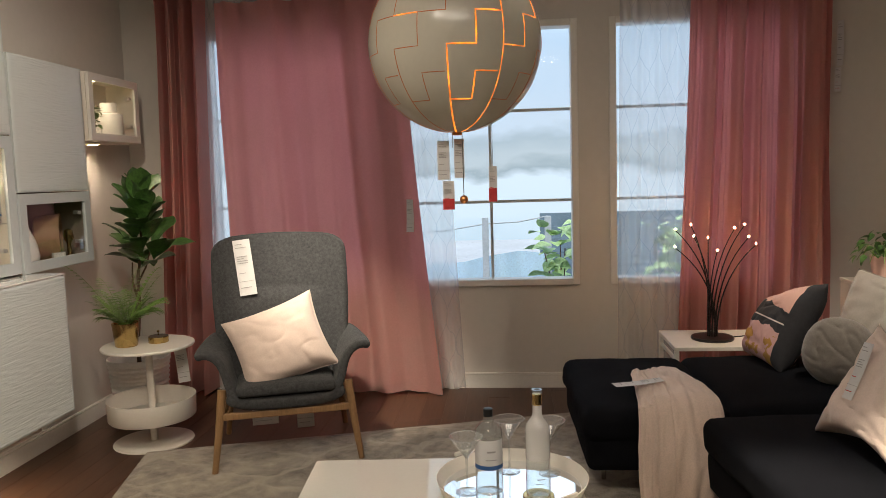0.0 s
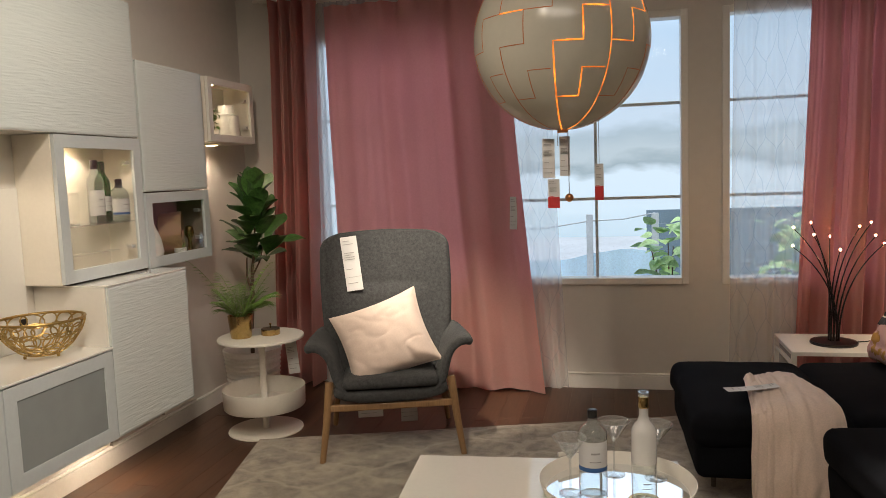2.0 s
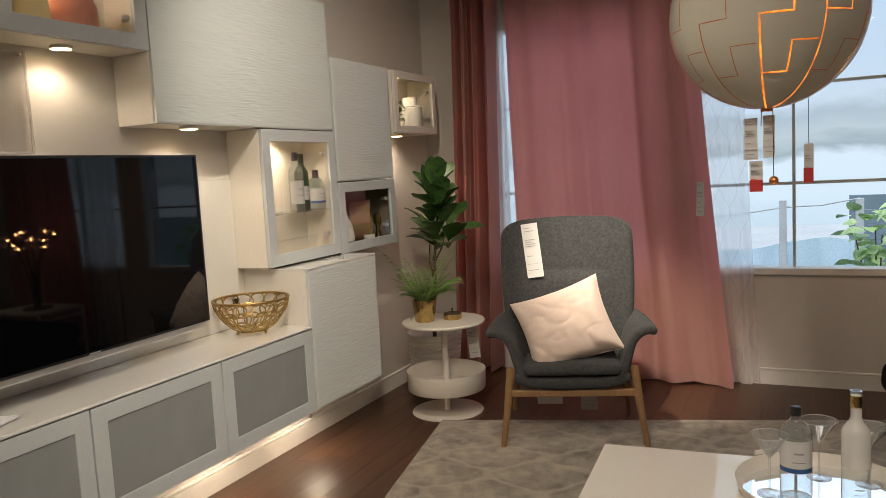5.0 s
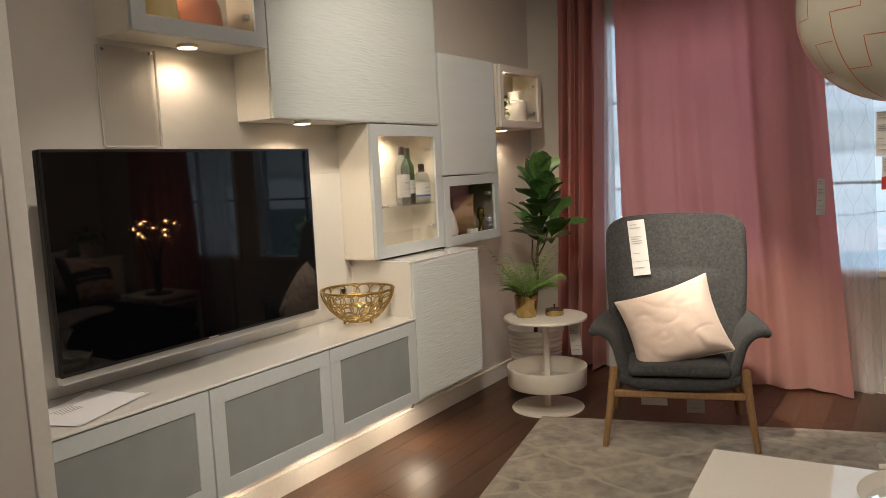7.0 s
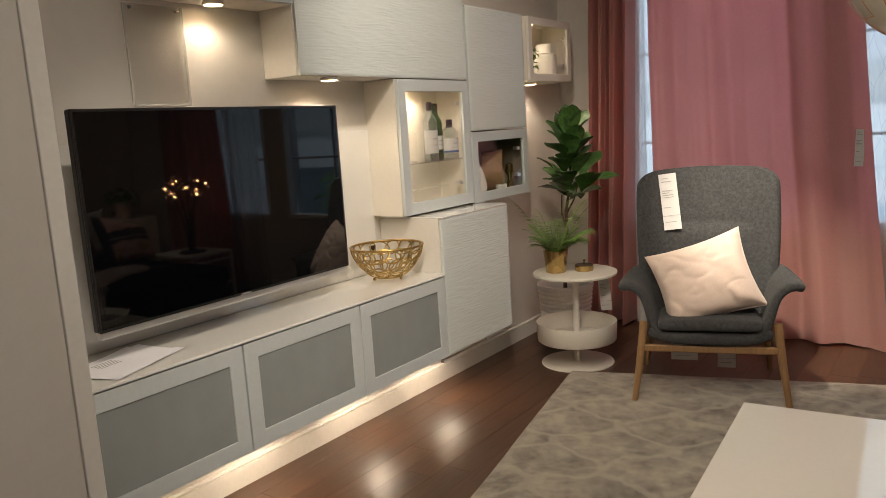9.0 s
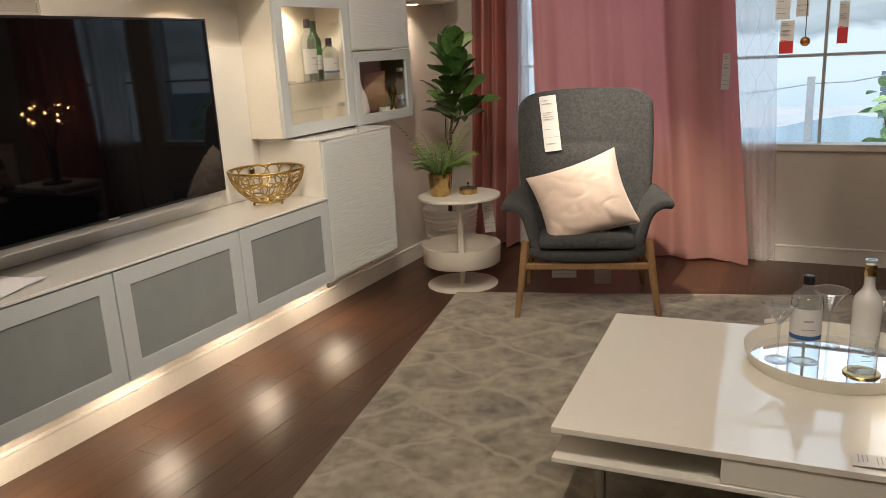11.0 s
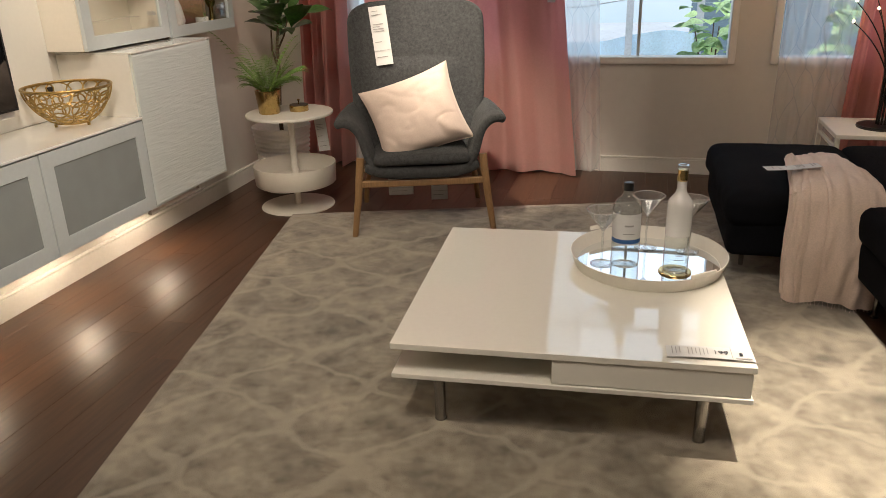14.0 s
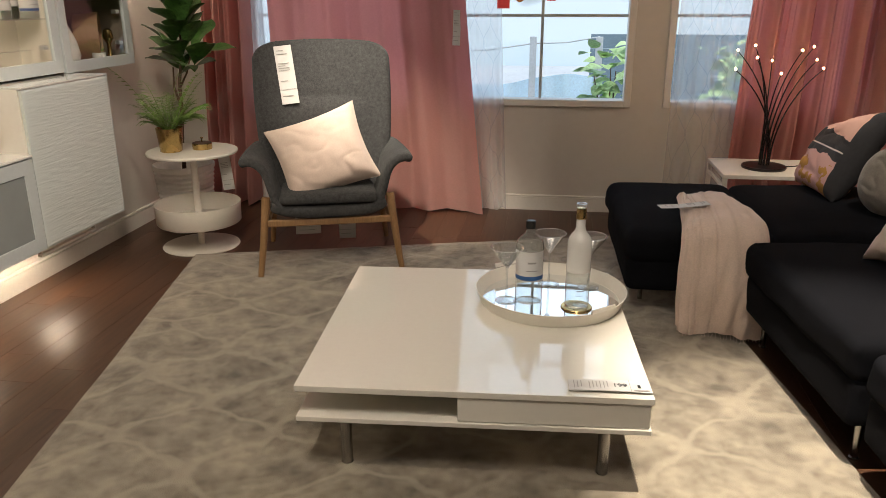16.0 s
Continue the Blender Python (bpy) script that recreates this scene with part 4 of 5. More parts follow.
def on_globe(lon, lat, r):
    a, b = radians(lon), radians(lat)
    return r * math.cos(b) * math.sin(a), -r * math.cos(b) * math.cos(a), r * math.sin(b)


def seam(path, width):
    pts = []
    for (a0, b0), (a1, b1) in zip(path, path[1:]):
        n = max(2, int((abs(a1 - a0) + abs(b1 - b0)) / 4))
        pts += [on_globe(a0 + (a1 - a0) * k / n, b0 + (b1 - b0) * k / n, GR - 0.0006) for k in range(n)]
    pts.append(on_globe(*path[-1], GR - 0.0006))
    return tube(pts, width, 6)


for k in range(10):
    a = 36 * k - 1
    # seams on the viewed side get the strong glow, the others a dim one
    sm, sw = (SEAM, 0.0024 if k == 0 else 0.0017) if k in (0, 1) else (DIMSEAM, 0.0016)
    part("seam", seam([(a, -84), (a, -8), (a + 18, -8), (a + 18, 12), (a + 36, 12), (a + 36, 34)], sw), sm, gl, "copper gap between shell pieces, bulb glow put on it")
    part("seam", seam([(a, -43), (a + 18, -43), (a + 18, -24), (a + 34, -24)], sw * 0.9), sm if k == 0 else DIMSEAM, gl, "copper gap between shell pieces, bulb glow put on it")
    part("seam", seam([(a + 18, 34), (a + 36, 34), (a + 36, 60)], sw), DIMSEAM, gl, "copper gap between shell pieces, bulb glow put on it")
part("seam", seam([(35, -8), (35, 12)], 0.0019), SEAM, gl, "copper gap between shell pieces, bulb glow put on it")
part("seam", seam([(-37, 12), (-19, 12)], 0.0019), SEAM, gl, "copper gap between shell pieces, bulb glow put on it")
part("collar", lathe([(0.0, -0.012), (0.016, -0.012), (0.016, 0.006), (0, 0.006)], 24, at=(0, 0, -GR + 0.004)), COPPER, gl)
part("cord", tube([(0, 0, GR - 0.005), (0, 0, 0.985)], 0.004, 8), MATTEWHITE, gl)
part("ceiling_cup", lathe([(0, 0.935), (0.05, 0.94), (0.055, 1.0), (0, 1.0)], 24), MATTEWHITE, gl)
part("pull_string", tube([(0.016, -0.02, -GR + 0.003), (0.017, -0.02, -0.44)], 0.0012, 6), STEEL, gl)
part("pull_string", tube([(-0.012, -0.02, -GR + 0.003), (-0.014, -0.02, -0.30)], 0.0012, 6), STEEL, gl)
part("pull_knob", lathe([(0.0125 * math.cos(radians(b)), 0.0125 * math.sin(radians(b))) for b in range(-90, 91, 15)], 16, at=(0.017, -0.02, -0.452)), COPPER, gl, "small copper pull ball")
GREYTAG = mat("grey_back_of_tag", (0.34, 0.31, 0.28), 0.7)
# white card seen against the windows; that shade is put into its grey
BACKLITTAG = mat("backlit_white_card", (0.46, 0.43, 0.40), 0.7)
for x, z, w, h, tint, red in ((-0.163, 1.470, 0.036, 0.115, PAPER, False), (-0.116, 1.475, 0.030, 0.115, GREYTAG, False), (-0.150, 1.352, 0.034, 0.085, PAPER, True), (-0.018, 1.392, 0.024, 0.105, PAPER, True)):
    t = price_tag("lamp_tag", "small paper price tag hanging under the globe lamp", w, h, pose(x, 2.18, z, 0, 0, random.uniform(-14, 14)), red=red)
    t.children[0].data.materials[0] = BACKLITTAG if tint is PAPER else GREYTAG
    if red:
        part("red_band", box(-w / 2, -0.0065, -h, w / 2, -0.0030, -h * 0.62, 0), REDPRINT, t, "red printed band", smooth=0)
part("tag_string", tube([(0.104, -0.02, -GR * 0.9), (0.104, -0.02, -0.357)], 0.0008, 6), STEEL, gl)

# ---- sofa ----
def sofa_legs(e, pts, h=0.150):
    for x, y in pts:
        part("leg", lathe([(0, 0), (0.015, 0), (0.015, 0.004), (0.010, 0.008), (0.012, h), (0, h)], 14, at=(x, y, 0)), STEEL, e)


ch = thing("chaise_longue", "dark navy upholstered chaise longue section on thin steel legs", "sofa", (0.31, 2.925, 0), 1.5)
part("base", slab(0.014, 0.016, 0.145, 1.50, 0.875, 0.295, 0.035, 0, 3, 14, 0.004), NAVY, ch)
part("seat_cushion", slab(0.000, 0.000, 0.262, 0.600, 0.900, 0.408, 0.058, 0.022, 8, 20, 0.014), NAVY, ch)
part("seat_cushion", slab(0.585, 0.000, 0.262, 1.52, 0.905, 0.410, 0.058, 0.026, 11, 20, 0.016), NAVY, ch)
part("backrest", slab(1.47, 0.0, 0.20, 1.57, 0.93, 0.66, 0.045, 0, 5, 10, 0.004), NAVY, ch)
sofa_legs(ch, [(0.115, 0.265), (0.115, 0.80), (1.42, 0.10), (1.42, 0.80)])
for k, (x, y) in enumerate(((0.845, 1.945), (0.955, 1.000))):
    se = thing("sofa_section", "dark navy upholstered sofa seat section on thin steel legs", "sofa", (x, y, 0), 6.0, group="sofa seat sections")
    part("base", slab(0.006, 0.012, 0.140, 1.00, 0.915, 0.300, 0.030, 0, 4 + k, 12, 0.004), NAVY, se)
    part("seat_cushion", slab(-0.004, 0.005, 0.275, 0.99, 0.925, 0.412, 0.040, 0.022, 17 + k, 22, 0.013), NAVY, se)
    part("backrest", slab(0.95, 0.0, 0.20, 1.05, 0.93, 0.66, 0.045, 0, 5 + k, 10, 0.004), NAVY, se)
    sofa_legs(se, [(0.09, 0.84), (0.09, 0.09), (0.92, 0.09), (0.92, 0.84)])


def floral_material():
    """Dark cotton with a peach field above, a thin pale line, and a peach and ochre flower below."""
    m = mat("floral_print_cotton", (0.030, 0.030, 0.034), 0.9, vary=0.15, bump=0.25, bump_scale=300)
    t = m.node_tree
    b = t.nodes["Principled BSDF"]
    dark = b.inputs["Base Color"].links[0].from_node.outputs[0]
    co, sp, nz = (t.nodes.new("ShaderNode" + k) for k in ("TexCoord", "SeparateXYZ", "TexNoise"))
    nz.inputs["Scale"].default_value, nz.inputs["Detail"].default_value = 9.0, 4
    t.links.new(co.outputs["Object"], sp.inputs[0])
    t.links.new(co.outputs["Object"], nz.inputs["Vector"])

    def op(kind, a, c, d=0.0):
        n = t.nodes.new("ShaderNodeMath")
        n.operation = kind
        for i, v in enumerate((a, c, d)):
            if isinstance(v, (int, float)):
                n.inputs[i].default_value = v
            else:
                t.links.new(v, n.inputs[i])
        return n.outputs[0]

    def over(base, colour, mask):
        n = t.nodes.new("ShaderNodeMix")
        n.data_type = "RGBA"
        t.links.new(mask, n.inputs[0])
        t.links.new(base, n.inputs[6])
        n.inputs[7].default_value = (*colour, 1)
        return n.outputs[2]

    wob = op("MULTIPLY_ADD", nz.outputs["Fac"], 0.10, -0.05)
    z = op("ADD", sp.outputs[2], wob)
    inner = op("LESS_THAN", sp.outputs[0], 0.165)
    c = over(dark, (0.66, 0.40, 0.33), op("MULTIPLY", op("GREATER_THAN", z, 0.055), inner))
    c = over(c, (0.60, 0.36, 0.33), op("MULTIPLY", op("LESS_THAN", z, -0.065), inner))
    flower = op("MULTIPLY", op("GREATER_THAN", nz.outputs["Fac"], 0.53), op("LESS_THAN", z, -0.085))
    c = over(c, (0.46, 0.24, 0.05), op("MULTIPLY", flower, inner))
    c = over(c, (0.62, 0.55, 0.52), op("MULTIPLY", op("LESS_THAN", op("ABSOLUTE", op("ADD", sp.outputs[2], 0.022), 0), 0.0035), inner))
    t.links.new(c, b.inputs["Base Color"])
    return m


fl = pillow(0.43, 0.46, 0.18, 9, 0.024)
for v in fl.verts:  # the far upper corner sags
    v.co.z = -0.23 + (v.co.z + 0.23) * (1 - 0.36 * max(0.0, 0.5 - v.co.x / 0.43) ** 1.2)
solo("cushion", fl, floral_material(), "dark cushion with a peach and ochre flower print", "cushion", pose(1.325, 3.63, 0.630, -27, 0, -86), group="scatter cushions")
piping(solo("cushion", pillow(0.54, 0.46, 0.20, 15, 0.030, pinch=0.12), GREYCUSHION, "large warm grey cushion on the chaise longue", "cushion", pose(1.735, 3.46, 0.635, -26, 0, -62) @ pose(0, 0, 0, 0, 4, 0), group="scatter cushions"), 0.54, 0.46, 0.12, GREYCUSHION)
solo("cushion", pillow(0.285, 0.300, 0.21, 21, 0.024, pinch=0.0, round_off=0.95), DARKCUSHION, "small round dark grey cushion on the chaise longue", "cushion", pose(1.425, 3.26, 0.562, -22, 0, -36) @ pose(0, 0, 0, 0, 12, 0), group="scatter cushions")
solo("cushion", pillow(0.50, 0.45, 0.15, 27, 0.030, pinch=0.32), BEIGE, "pale beige cushion with a tag on the sofa seat", "cushion", pose(1.235, 2.42, 0.612, -31, 0, -83), group="scatter cushions")
price_tag("price_tag", "white paper tag with a red end on the cushion", 0.040, 0.20, pose(1.205, 2.50, 0.775, -26, 0, -70), red=True)

# throw over the chaise
def step(x, edge, width):
    k = max(0.0, min(1.0, (x - edge) / width))
    return k * k * (3 - 2 * k)


def throw_f(u, v):
    """Laid over the seat from the back, then hanging down the front; folded into layers along one side."""
    wide = 0.225 + 0.105 * min(1.0, v * 1.5)
    left = 0.556 - 0.030 * min(1.0, v * 1.8)
    drift = 0.05 * v
    layer = sum(h * step(u + drift, e, 0.022) for e, h in ((0.07, 0.010), (0.17, 0.010), (0.24, 0.007), (0.41, 0.011)))
    x = left + wide * u + 0.006 * noise.noise(Vector((u * 3, v * 7, 3)))
    crease = 0.010 * noise.noise(Vector((u * 5 + 2 * v, v * 6, 1))) + 0.007 * noise.noise(Vector((u * 13 + 3 * v, v * 12, 5)))
    sway = 0.010 * math.sin(u * 9 + 2.0 * v) + 0.005 * math.sin(u * 31 + 1.5 + 3 * v)
    droop = 0.035 * max(0.0, u - 0.72) ** 1.3 * 4
    lift = 0.006 + layer + crease + 0.35 * sway
    r, top, hang = 0.060, 0.345 + 0.05 * math.sin(u * 3.0), 0.345 + 0.012 * math.sin(u * 9)
    d = v * (top + r * math.pi / 2 + hang)
    if d < top:
        k = d / top
        y, z = 2.940 + top - d, 0.438 + lift + 0.036 * math.exp(-((u - 0.06) / 0.09) ** 2) * (1 - k) ** 2 + 0.012 * math.sin(math.pi * k) - droop * (1 - 0.6 * k)
    elif d < top + r * math.pi / 2:
        a = (d - top) / r
        y, z = 2.940 - (r + lift) * math.sin(a), 0.378 + (r + lift) * math.cos(a) - 0.4 * droop
    else:
        k = (d - top - r * math.pi / 2) / hang
        y, z = 2.880 - lift - sway * k - 0.035 * k - 0.030 * math.sin(math.pi * u) * math.sin(math.pi * k), 0.378 - 0.4 * droop * (1 - k) - hang * k
        x += 0.018 * (u - 0.4) * math.sin(math.pi * k)
    return x, y, max(z, 0.016)


th = thing("throw_blanket", "blush linen throw draped over the chaise longue", "blanket")
part("cloth", sheet(120, 70, throw_f, 0.004), THROW, th)
part("folded_edge", sheet(24, 70, lambda u, v: tuple(Vector(throw_f(0.012 + u * 0.20, 0.02 + v * 0.955)) + Vector((-0.010, 0.010 if v > 0.5 else 0.0, -0.008 if v < 0.5 else 0.0))), 0.003), THROW, th)
for k in range(26):
    q = 0.02 + 0.96 * k / 25
    x, y, z = throw_f(q, 1.0)
    part("fringe", tube([(x, y, z + 0.004), (x + 0.002 * math.sin(k * 2.1), y - 0.004, z - 0.008), (x + 0.004 * math.sin(k * 1.7), y - 0.005 - 0.003 * math.sin(k), max(0.014, z - 0.020))], 0.0011, 5), THROW, th)
price_tag("price_tag", "white paper tag tucked under the throw", 0.045, 0.215, pose(0.645, 3.075, 0.497, -86, 0, 0) @ pose(0, 0, 0, 0, 72, 0))

# ---- lamp table by the window ----
st = thing("side_table", "small white side table behind the chaise longue", "side table", (0.885, 3.955, 0))
part("tabletop", box(0, 0, 0.402, 0.55, 0.44, 0.424, 0.003), MATTEWHITE, st)
part("lower_shelf", box(0.012, 0.012, 0.13, 0.538, 0.428, 0.144, 0.002), MATTEWHITE, st)
for x in (0.012, 0.538):
    for y in (0.012, 0.428):
        part("leg", box(x - 0.012, y - 0.012, 0, x + 0.012, y + 0.012, 0.4015, 0.002), MATTEWHITE, st)
part("side_rail", box(0.002, 0.025, 0.345, 0.016, 0.415, 0.365, 0.002), MATTEWHITE, st)
tw = thing("twig_lamp", "black branching table lamp with small glowing bulbs", "table lamp", (1.130, 4.155, 0.4245))
part("base", lathe([(0, 0), (0.112, 0), (0.115, 0.006), (0.112, 0.014), (0.02, 0.018), (0, 0.018)], 40), BLACKMETAL, tw)
TIPS = [(-0.215, 0.515, -0.06), (-0.185, 0.600, 0.07), (-0.125, 0.575, -0.10), (-0.105, 0.625, 0.05), (-0.01, 0.50, -0.13), (0.005, 0.545, 0.12), (0.10, 0.610, -0.05), (0.185, 0.620, 0.06), (0.165, 0.565, -0.08), (0.235, 0.515, 0.02)]
for k, (x, z, y) in enumerate(TIPS):
    a = 2 * math.pi * k / len(TIPS)
    b0 = Vector((0.024 * math.cos(a), 0.024 * math.sin(a), 0.016))
    pts = []
    for i in range(15):
        q = i / 14
        pts.append(Vector((b0.x + (x - b0.x) * q ** 2.1, b0.y + (y - b0.y) * q ** 2.1, b0.z + (z - b0.z) * (q * 0.75 + 0.25 * math.sin(q * math.pi / 2)))))
    br = part("branch", tube(pts, [0.0052 - 0.0028 * i / 14 for i in range(15)], 8), BLACKMETAL, tw)
    part("bulb", lathe([(0.0046 * math.cos(radians(b)), 0.0056 * math.sin(radians(b))) for b in range(-90, 91, 18)], 12, at=tuple(pts[-1] + Vector((0, 0, 0.006)))), TWIGBULB, br, "small glowing warm bulb")
solo("lamp_cable", tube([(1.23, 4.17, 0.430), (1.30, 4.20, 0.428), (1.38, 4.24, 0.431), (1.45, 4.26, 0.42), (1.46, 4.27, 0.30), (1.47, 4.28, 0.01)], 0.003, 6), BLACK, "thin black lamp cable over the table edge", "cable")

# console behind the sofa with a trailing plant
co = thing("console_cabinet", "low white cabinet behind the sofa", "cabinet", (1.905, 3.35, 0))
part("body", box(0, 0, 0.06, 0.40, 1.05, 0.700, 0.003), WHITE, co)
part("top_panel", box(-0.004, -0.004, 0.7015, 0.404, 1.054, 0.720, 0.002), WHITE, co)
part("plinth", box(0.01, 0.01, 0, 0.39, 1.04, 0.0595, 0.001), WHITE, co)
PINKPOT = mat("pale_pink_pot", (0.62, 0.42, 0.37), 0.5, vary=0.05)


def leaf_mesh(L, W, curl=0.25, fold=0.25, wave=0.0, n=8, tip=0.72):
    """A leaf along +x that curls down, with a folded midrib."""
    def f(u, v):
        w = W * math.sin(math.pi * min(1, (0.06 + 0.94 * u)) ** tip) ** 0.8 * (1 if u < 1 else 0.02)
        s = 2 * v - 1
        return L * u * (1 - 0.12 * curl * u), s * w / 2, -curl * L * u * u + fold * abs(s) * w / 2 + wave * L * math.sin(u * 9 + s * 2) * abs(s)
    return sheet(n, 4, f)


tp = thing("potted_plant", "small trailing green plant in a pale pink pot", "plant", (2.03, 4.14, 0.7205))
part("pot", lathe([(0, 0), (0.060, 0), (0.080, 0.15), (0.075, 0.15), (0.070, 0.13), (0, 0.13)], 28), PINKPOT, tp)
random.seed(4)
for k in range(90):
    a, r = random.uniform(0, 6.28), random.uniform(0.01, 0.15)
    z = 0.165 + random.uniform(0, 0.12) - (random.uniform(0.2, 1.7) * (r - 0.07) if r > 0.07 else 0)
    part("leaf", leaf_mesh(0.050, 0.036, 0.3), LEAFDARK, tp, m=pose(r * math.cos(a), r * math.sin(a), z, random.uniform(-30, 30), random.uniform(-20, 50), math.degrees(a)))
for k in range(7):
    a = 2.2 + 0.5 * k
    part("vine", tube([(0.05 * math.cos(a), 0.05 * math.sin(a), 0.14), (0.10 * math.cos(a), 0.10 * math.sin(a), 0.20), (0.14 * math.cos(a), 0.14 * math.sin(a), 0.12)], 0.0018, 5), FERN, tp)

# ---- corner: side table, fern and fiddle-leaf fig ----
rt = thing("round_side_table", "round white metal side table with a tray shelf", "side table", (-1.885, 3.705, 0))
part("base_plate", lathe([(0, 0), (0.203, 0), (0.205, 0.003), (0.203, 0.008), (0, 0.009)], 64), MATTEWHITE, rt)
part("pole", lathe([(0, 0.008), (0.0185, 0.008), (0.0185, 0.514), (0, 0.514)], 20), MATTEWHITE, rt)
part("tray_shelf", lathe([(0.02, 0.135), (0.215, 0.135), (0.222, 0.142), (0.226, 0.245), (0.2225, 0.2455), (0.2185, 0.146), (0.02, 0.142)], 64), MATTEWHITE, rt)
part("tabletop", lathe([(0, 0.514), (0.232, 0.514), (0.2345, 0.518), (0.2345, 0.526), (0.232, 0.529), (0, 0.529)], 64), MATTEWHITE, rt)
price_tag("price_tag", "white price tag hanging from the round side table", 0.062, 0.215, pose(-1.760, 3.80, 0.508, 0, -5, 18))
fp = thing("potted_fern", "green fern in a brass pot on the side table", "plant", (-1.975, 3.655, 0.5295))
part("pot", lathe([(0, 0), (0.052, 0), (0.056, 0.004), (0.068, 0.125), (0.064, 0.125), (0.060, 0.108), (0, 0.108)], 36), BRASS, fp, "polished brass pot")
random.seed(8)


def frond(L, lift):
    bm = bmesh.new()
    n = 15
    pts = [Vector((L * q / n * (1 - 0.12 * (q / n) ** 2), 0, L * (lift * q / n - 0.75 * (q / n) ** 2.2))) for q in range(n + 1)]
    tube(pts, [0.0016 - 0.0010 * q / n for q in range(n + 1)], 4, bm)
    for q in range(2, n + 1):
        for s in (-1, 1):
            l = L * 0.24 * math.sin(math.pi * (0.12 + 0.86 * q / n)) + 0.004
            p, d = pts[q], Vector((0.55, s * 0.85, 0.10)).normalized()
            side = Vector((0.85, -s * 0.55, 0)) * l * 0.16
            v = [bm.verts.new(c) for c in (p, p + d * l * 0.45 + side, p + d * l, p + d * l * 0.45 - side)]
            bm.faces.new(v)
    return bm


for k in range(58):
    a = 137.5 * k
    L = random.uniform(0.12, 0.20) if k % 9 else 0.27
    part("frond", frond(L, random.uniform(0.9, 2.1)), FERN, fp, m=pose(0.022 * math.cos(radians(a)), 0.022 * math.sin(radians(a)), 0.112, random.uniform(-15, 15), 0, a))
cd = thing("candle_dish", "small brass dish with a dark lid and knob", "candle dish", (-1.845, 3.745, 0.5295))
part("dish", lathe([(0, 0), (0.050, 0), (0.0515, 0.002), (0.0515, 0.030), (0, 0.030)], 32), BRASS, cd)
part("lid", lathe([(0, 0.0305), (0.049, 0.0305), (0.049, 0.035), (0, 0.036)], 32), mat("dark_wood_lid", (0.08, 0.05, 0.03), 0.5), cd)
part("knob", lathe([(0.003, 0.036), (0.003, 0.052), (0.007, 0.056), (0.007, 0.062), (0, 0.064)], 12), BRASS, cd)

fg = thing("fiddle_leaf_plant", "fiddle-leaf fig with glossy leaves in a white ribbed pot", "plant", (-2.105, 4.020, 0))
prof = [(0, 0), (0.130, 0)] + [(0.130 + 0.032 * k / 26 + 0.0075 * (k % 2), 0.008 + 0.345 * k / 26) for k in range(27)] + [(0.172, 0.362), (0.173, 0.385), (0.166, 0.388), (0.156, 0.375), (0.150, 0.30), (0, 0.30)]
part("pot", lathe(prof, 56), CERAMIC, fg, "white pot with fine horizontal ribs")
part("soil", lathe([(0, 0.302), (0.149, 0.301)], 40), SOIL, fg)
part("trunk", tube([(0, 0, 0.295), (0.005, 0, 0.50), (0.02, 0.01, 0.68), (0.03, 0, 0.85), (0.06, 0.0, 1.00), (0.06, 0.01, 1.14), (0.05, 0, 1.26)], [0.013, 0.012, 0.011, 0.009, 0.007, 0.005, 0.004], 10), BARK, fg)
part("limb", tube([(0.018, 0.005, 0.72), (0.0, -0.01, 0.82), (0.012, -0.02, 0.93)], [0.008, 0.006, 0.004], 8), BARK, fg)
part("limb", tube([(0.018, 0.005, 0.80), (0.08, 0.0, 0.90), (0.13, -0.02, 1.02)], [0.007, 0.005, 0.003], 8), BARK, fg)
random.seed(21)
for k in range(36):
    q = k / 35
    z = 0.885 + 0.40 * q
    a = 137.5 * k + random.uniform(-20, 20)
    L = random.uniform(0.20, 0.28) * (1.05 - 0.22 * q)
    tilt = -(30 + 50 * q ** 1.1) + random.uniform(-18, 14)
    bx = (-0.035, 0.03, 0.085)[k % 3] * (1 - q) + 0.055
    part("leaf", leaf_mesh(L, L * random.uniform(0.50, 0.64), random.uniform(0.12, 0.34), 0.22, 0.030, 12, 1.75), LEAFDARK, fg, m=pose(bx + 0.012 * math.cos(radians(a)), 0.012 * math.sin(radians(a)), z, random.uniform(-18, 18), tilt, a))

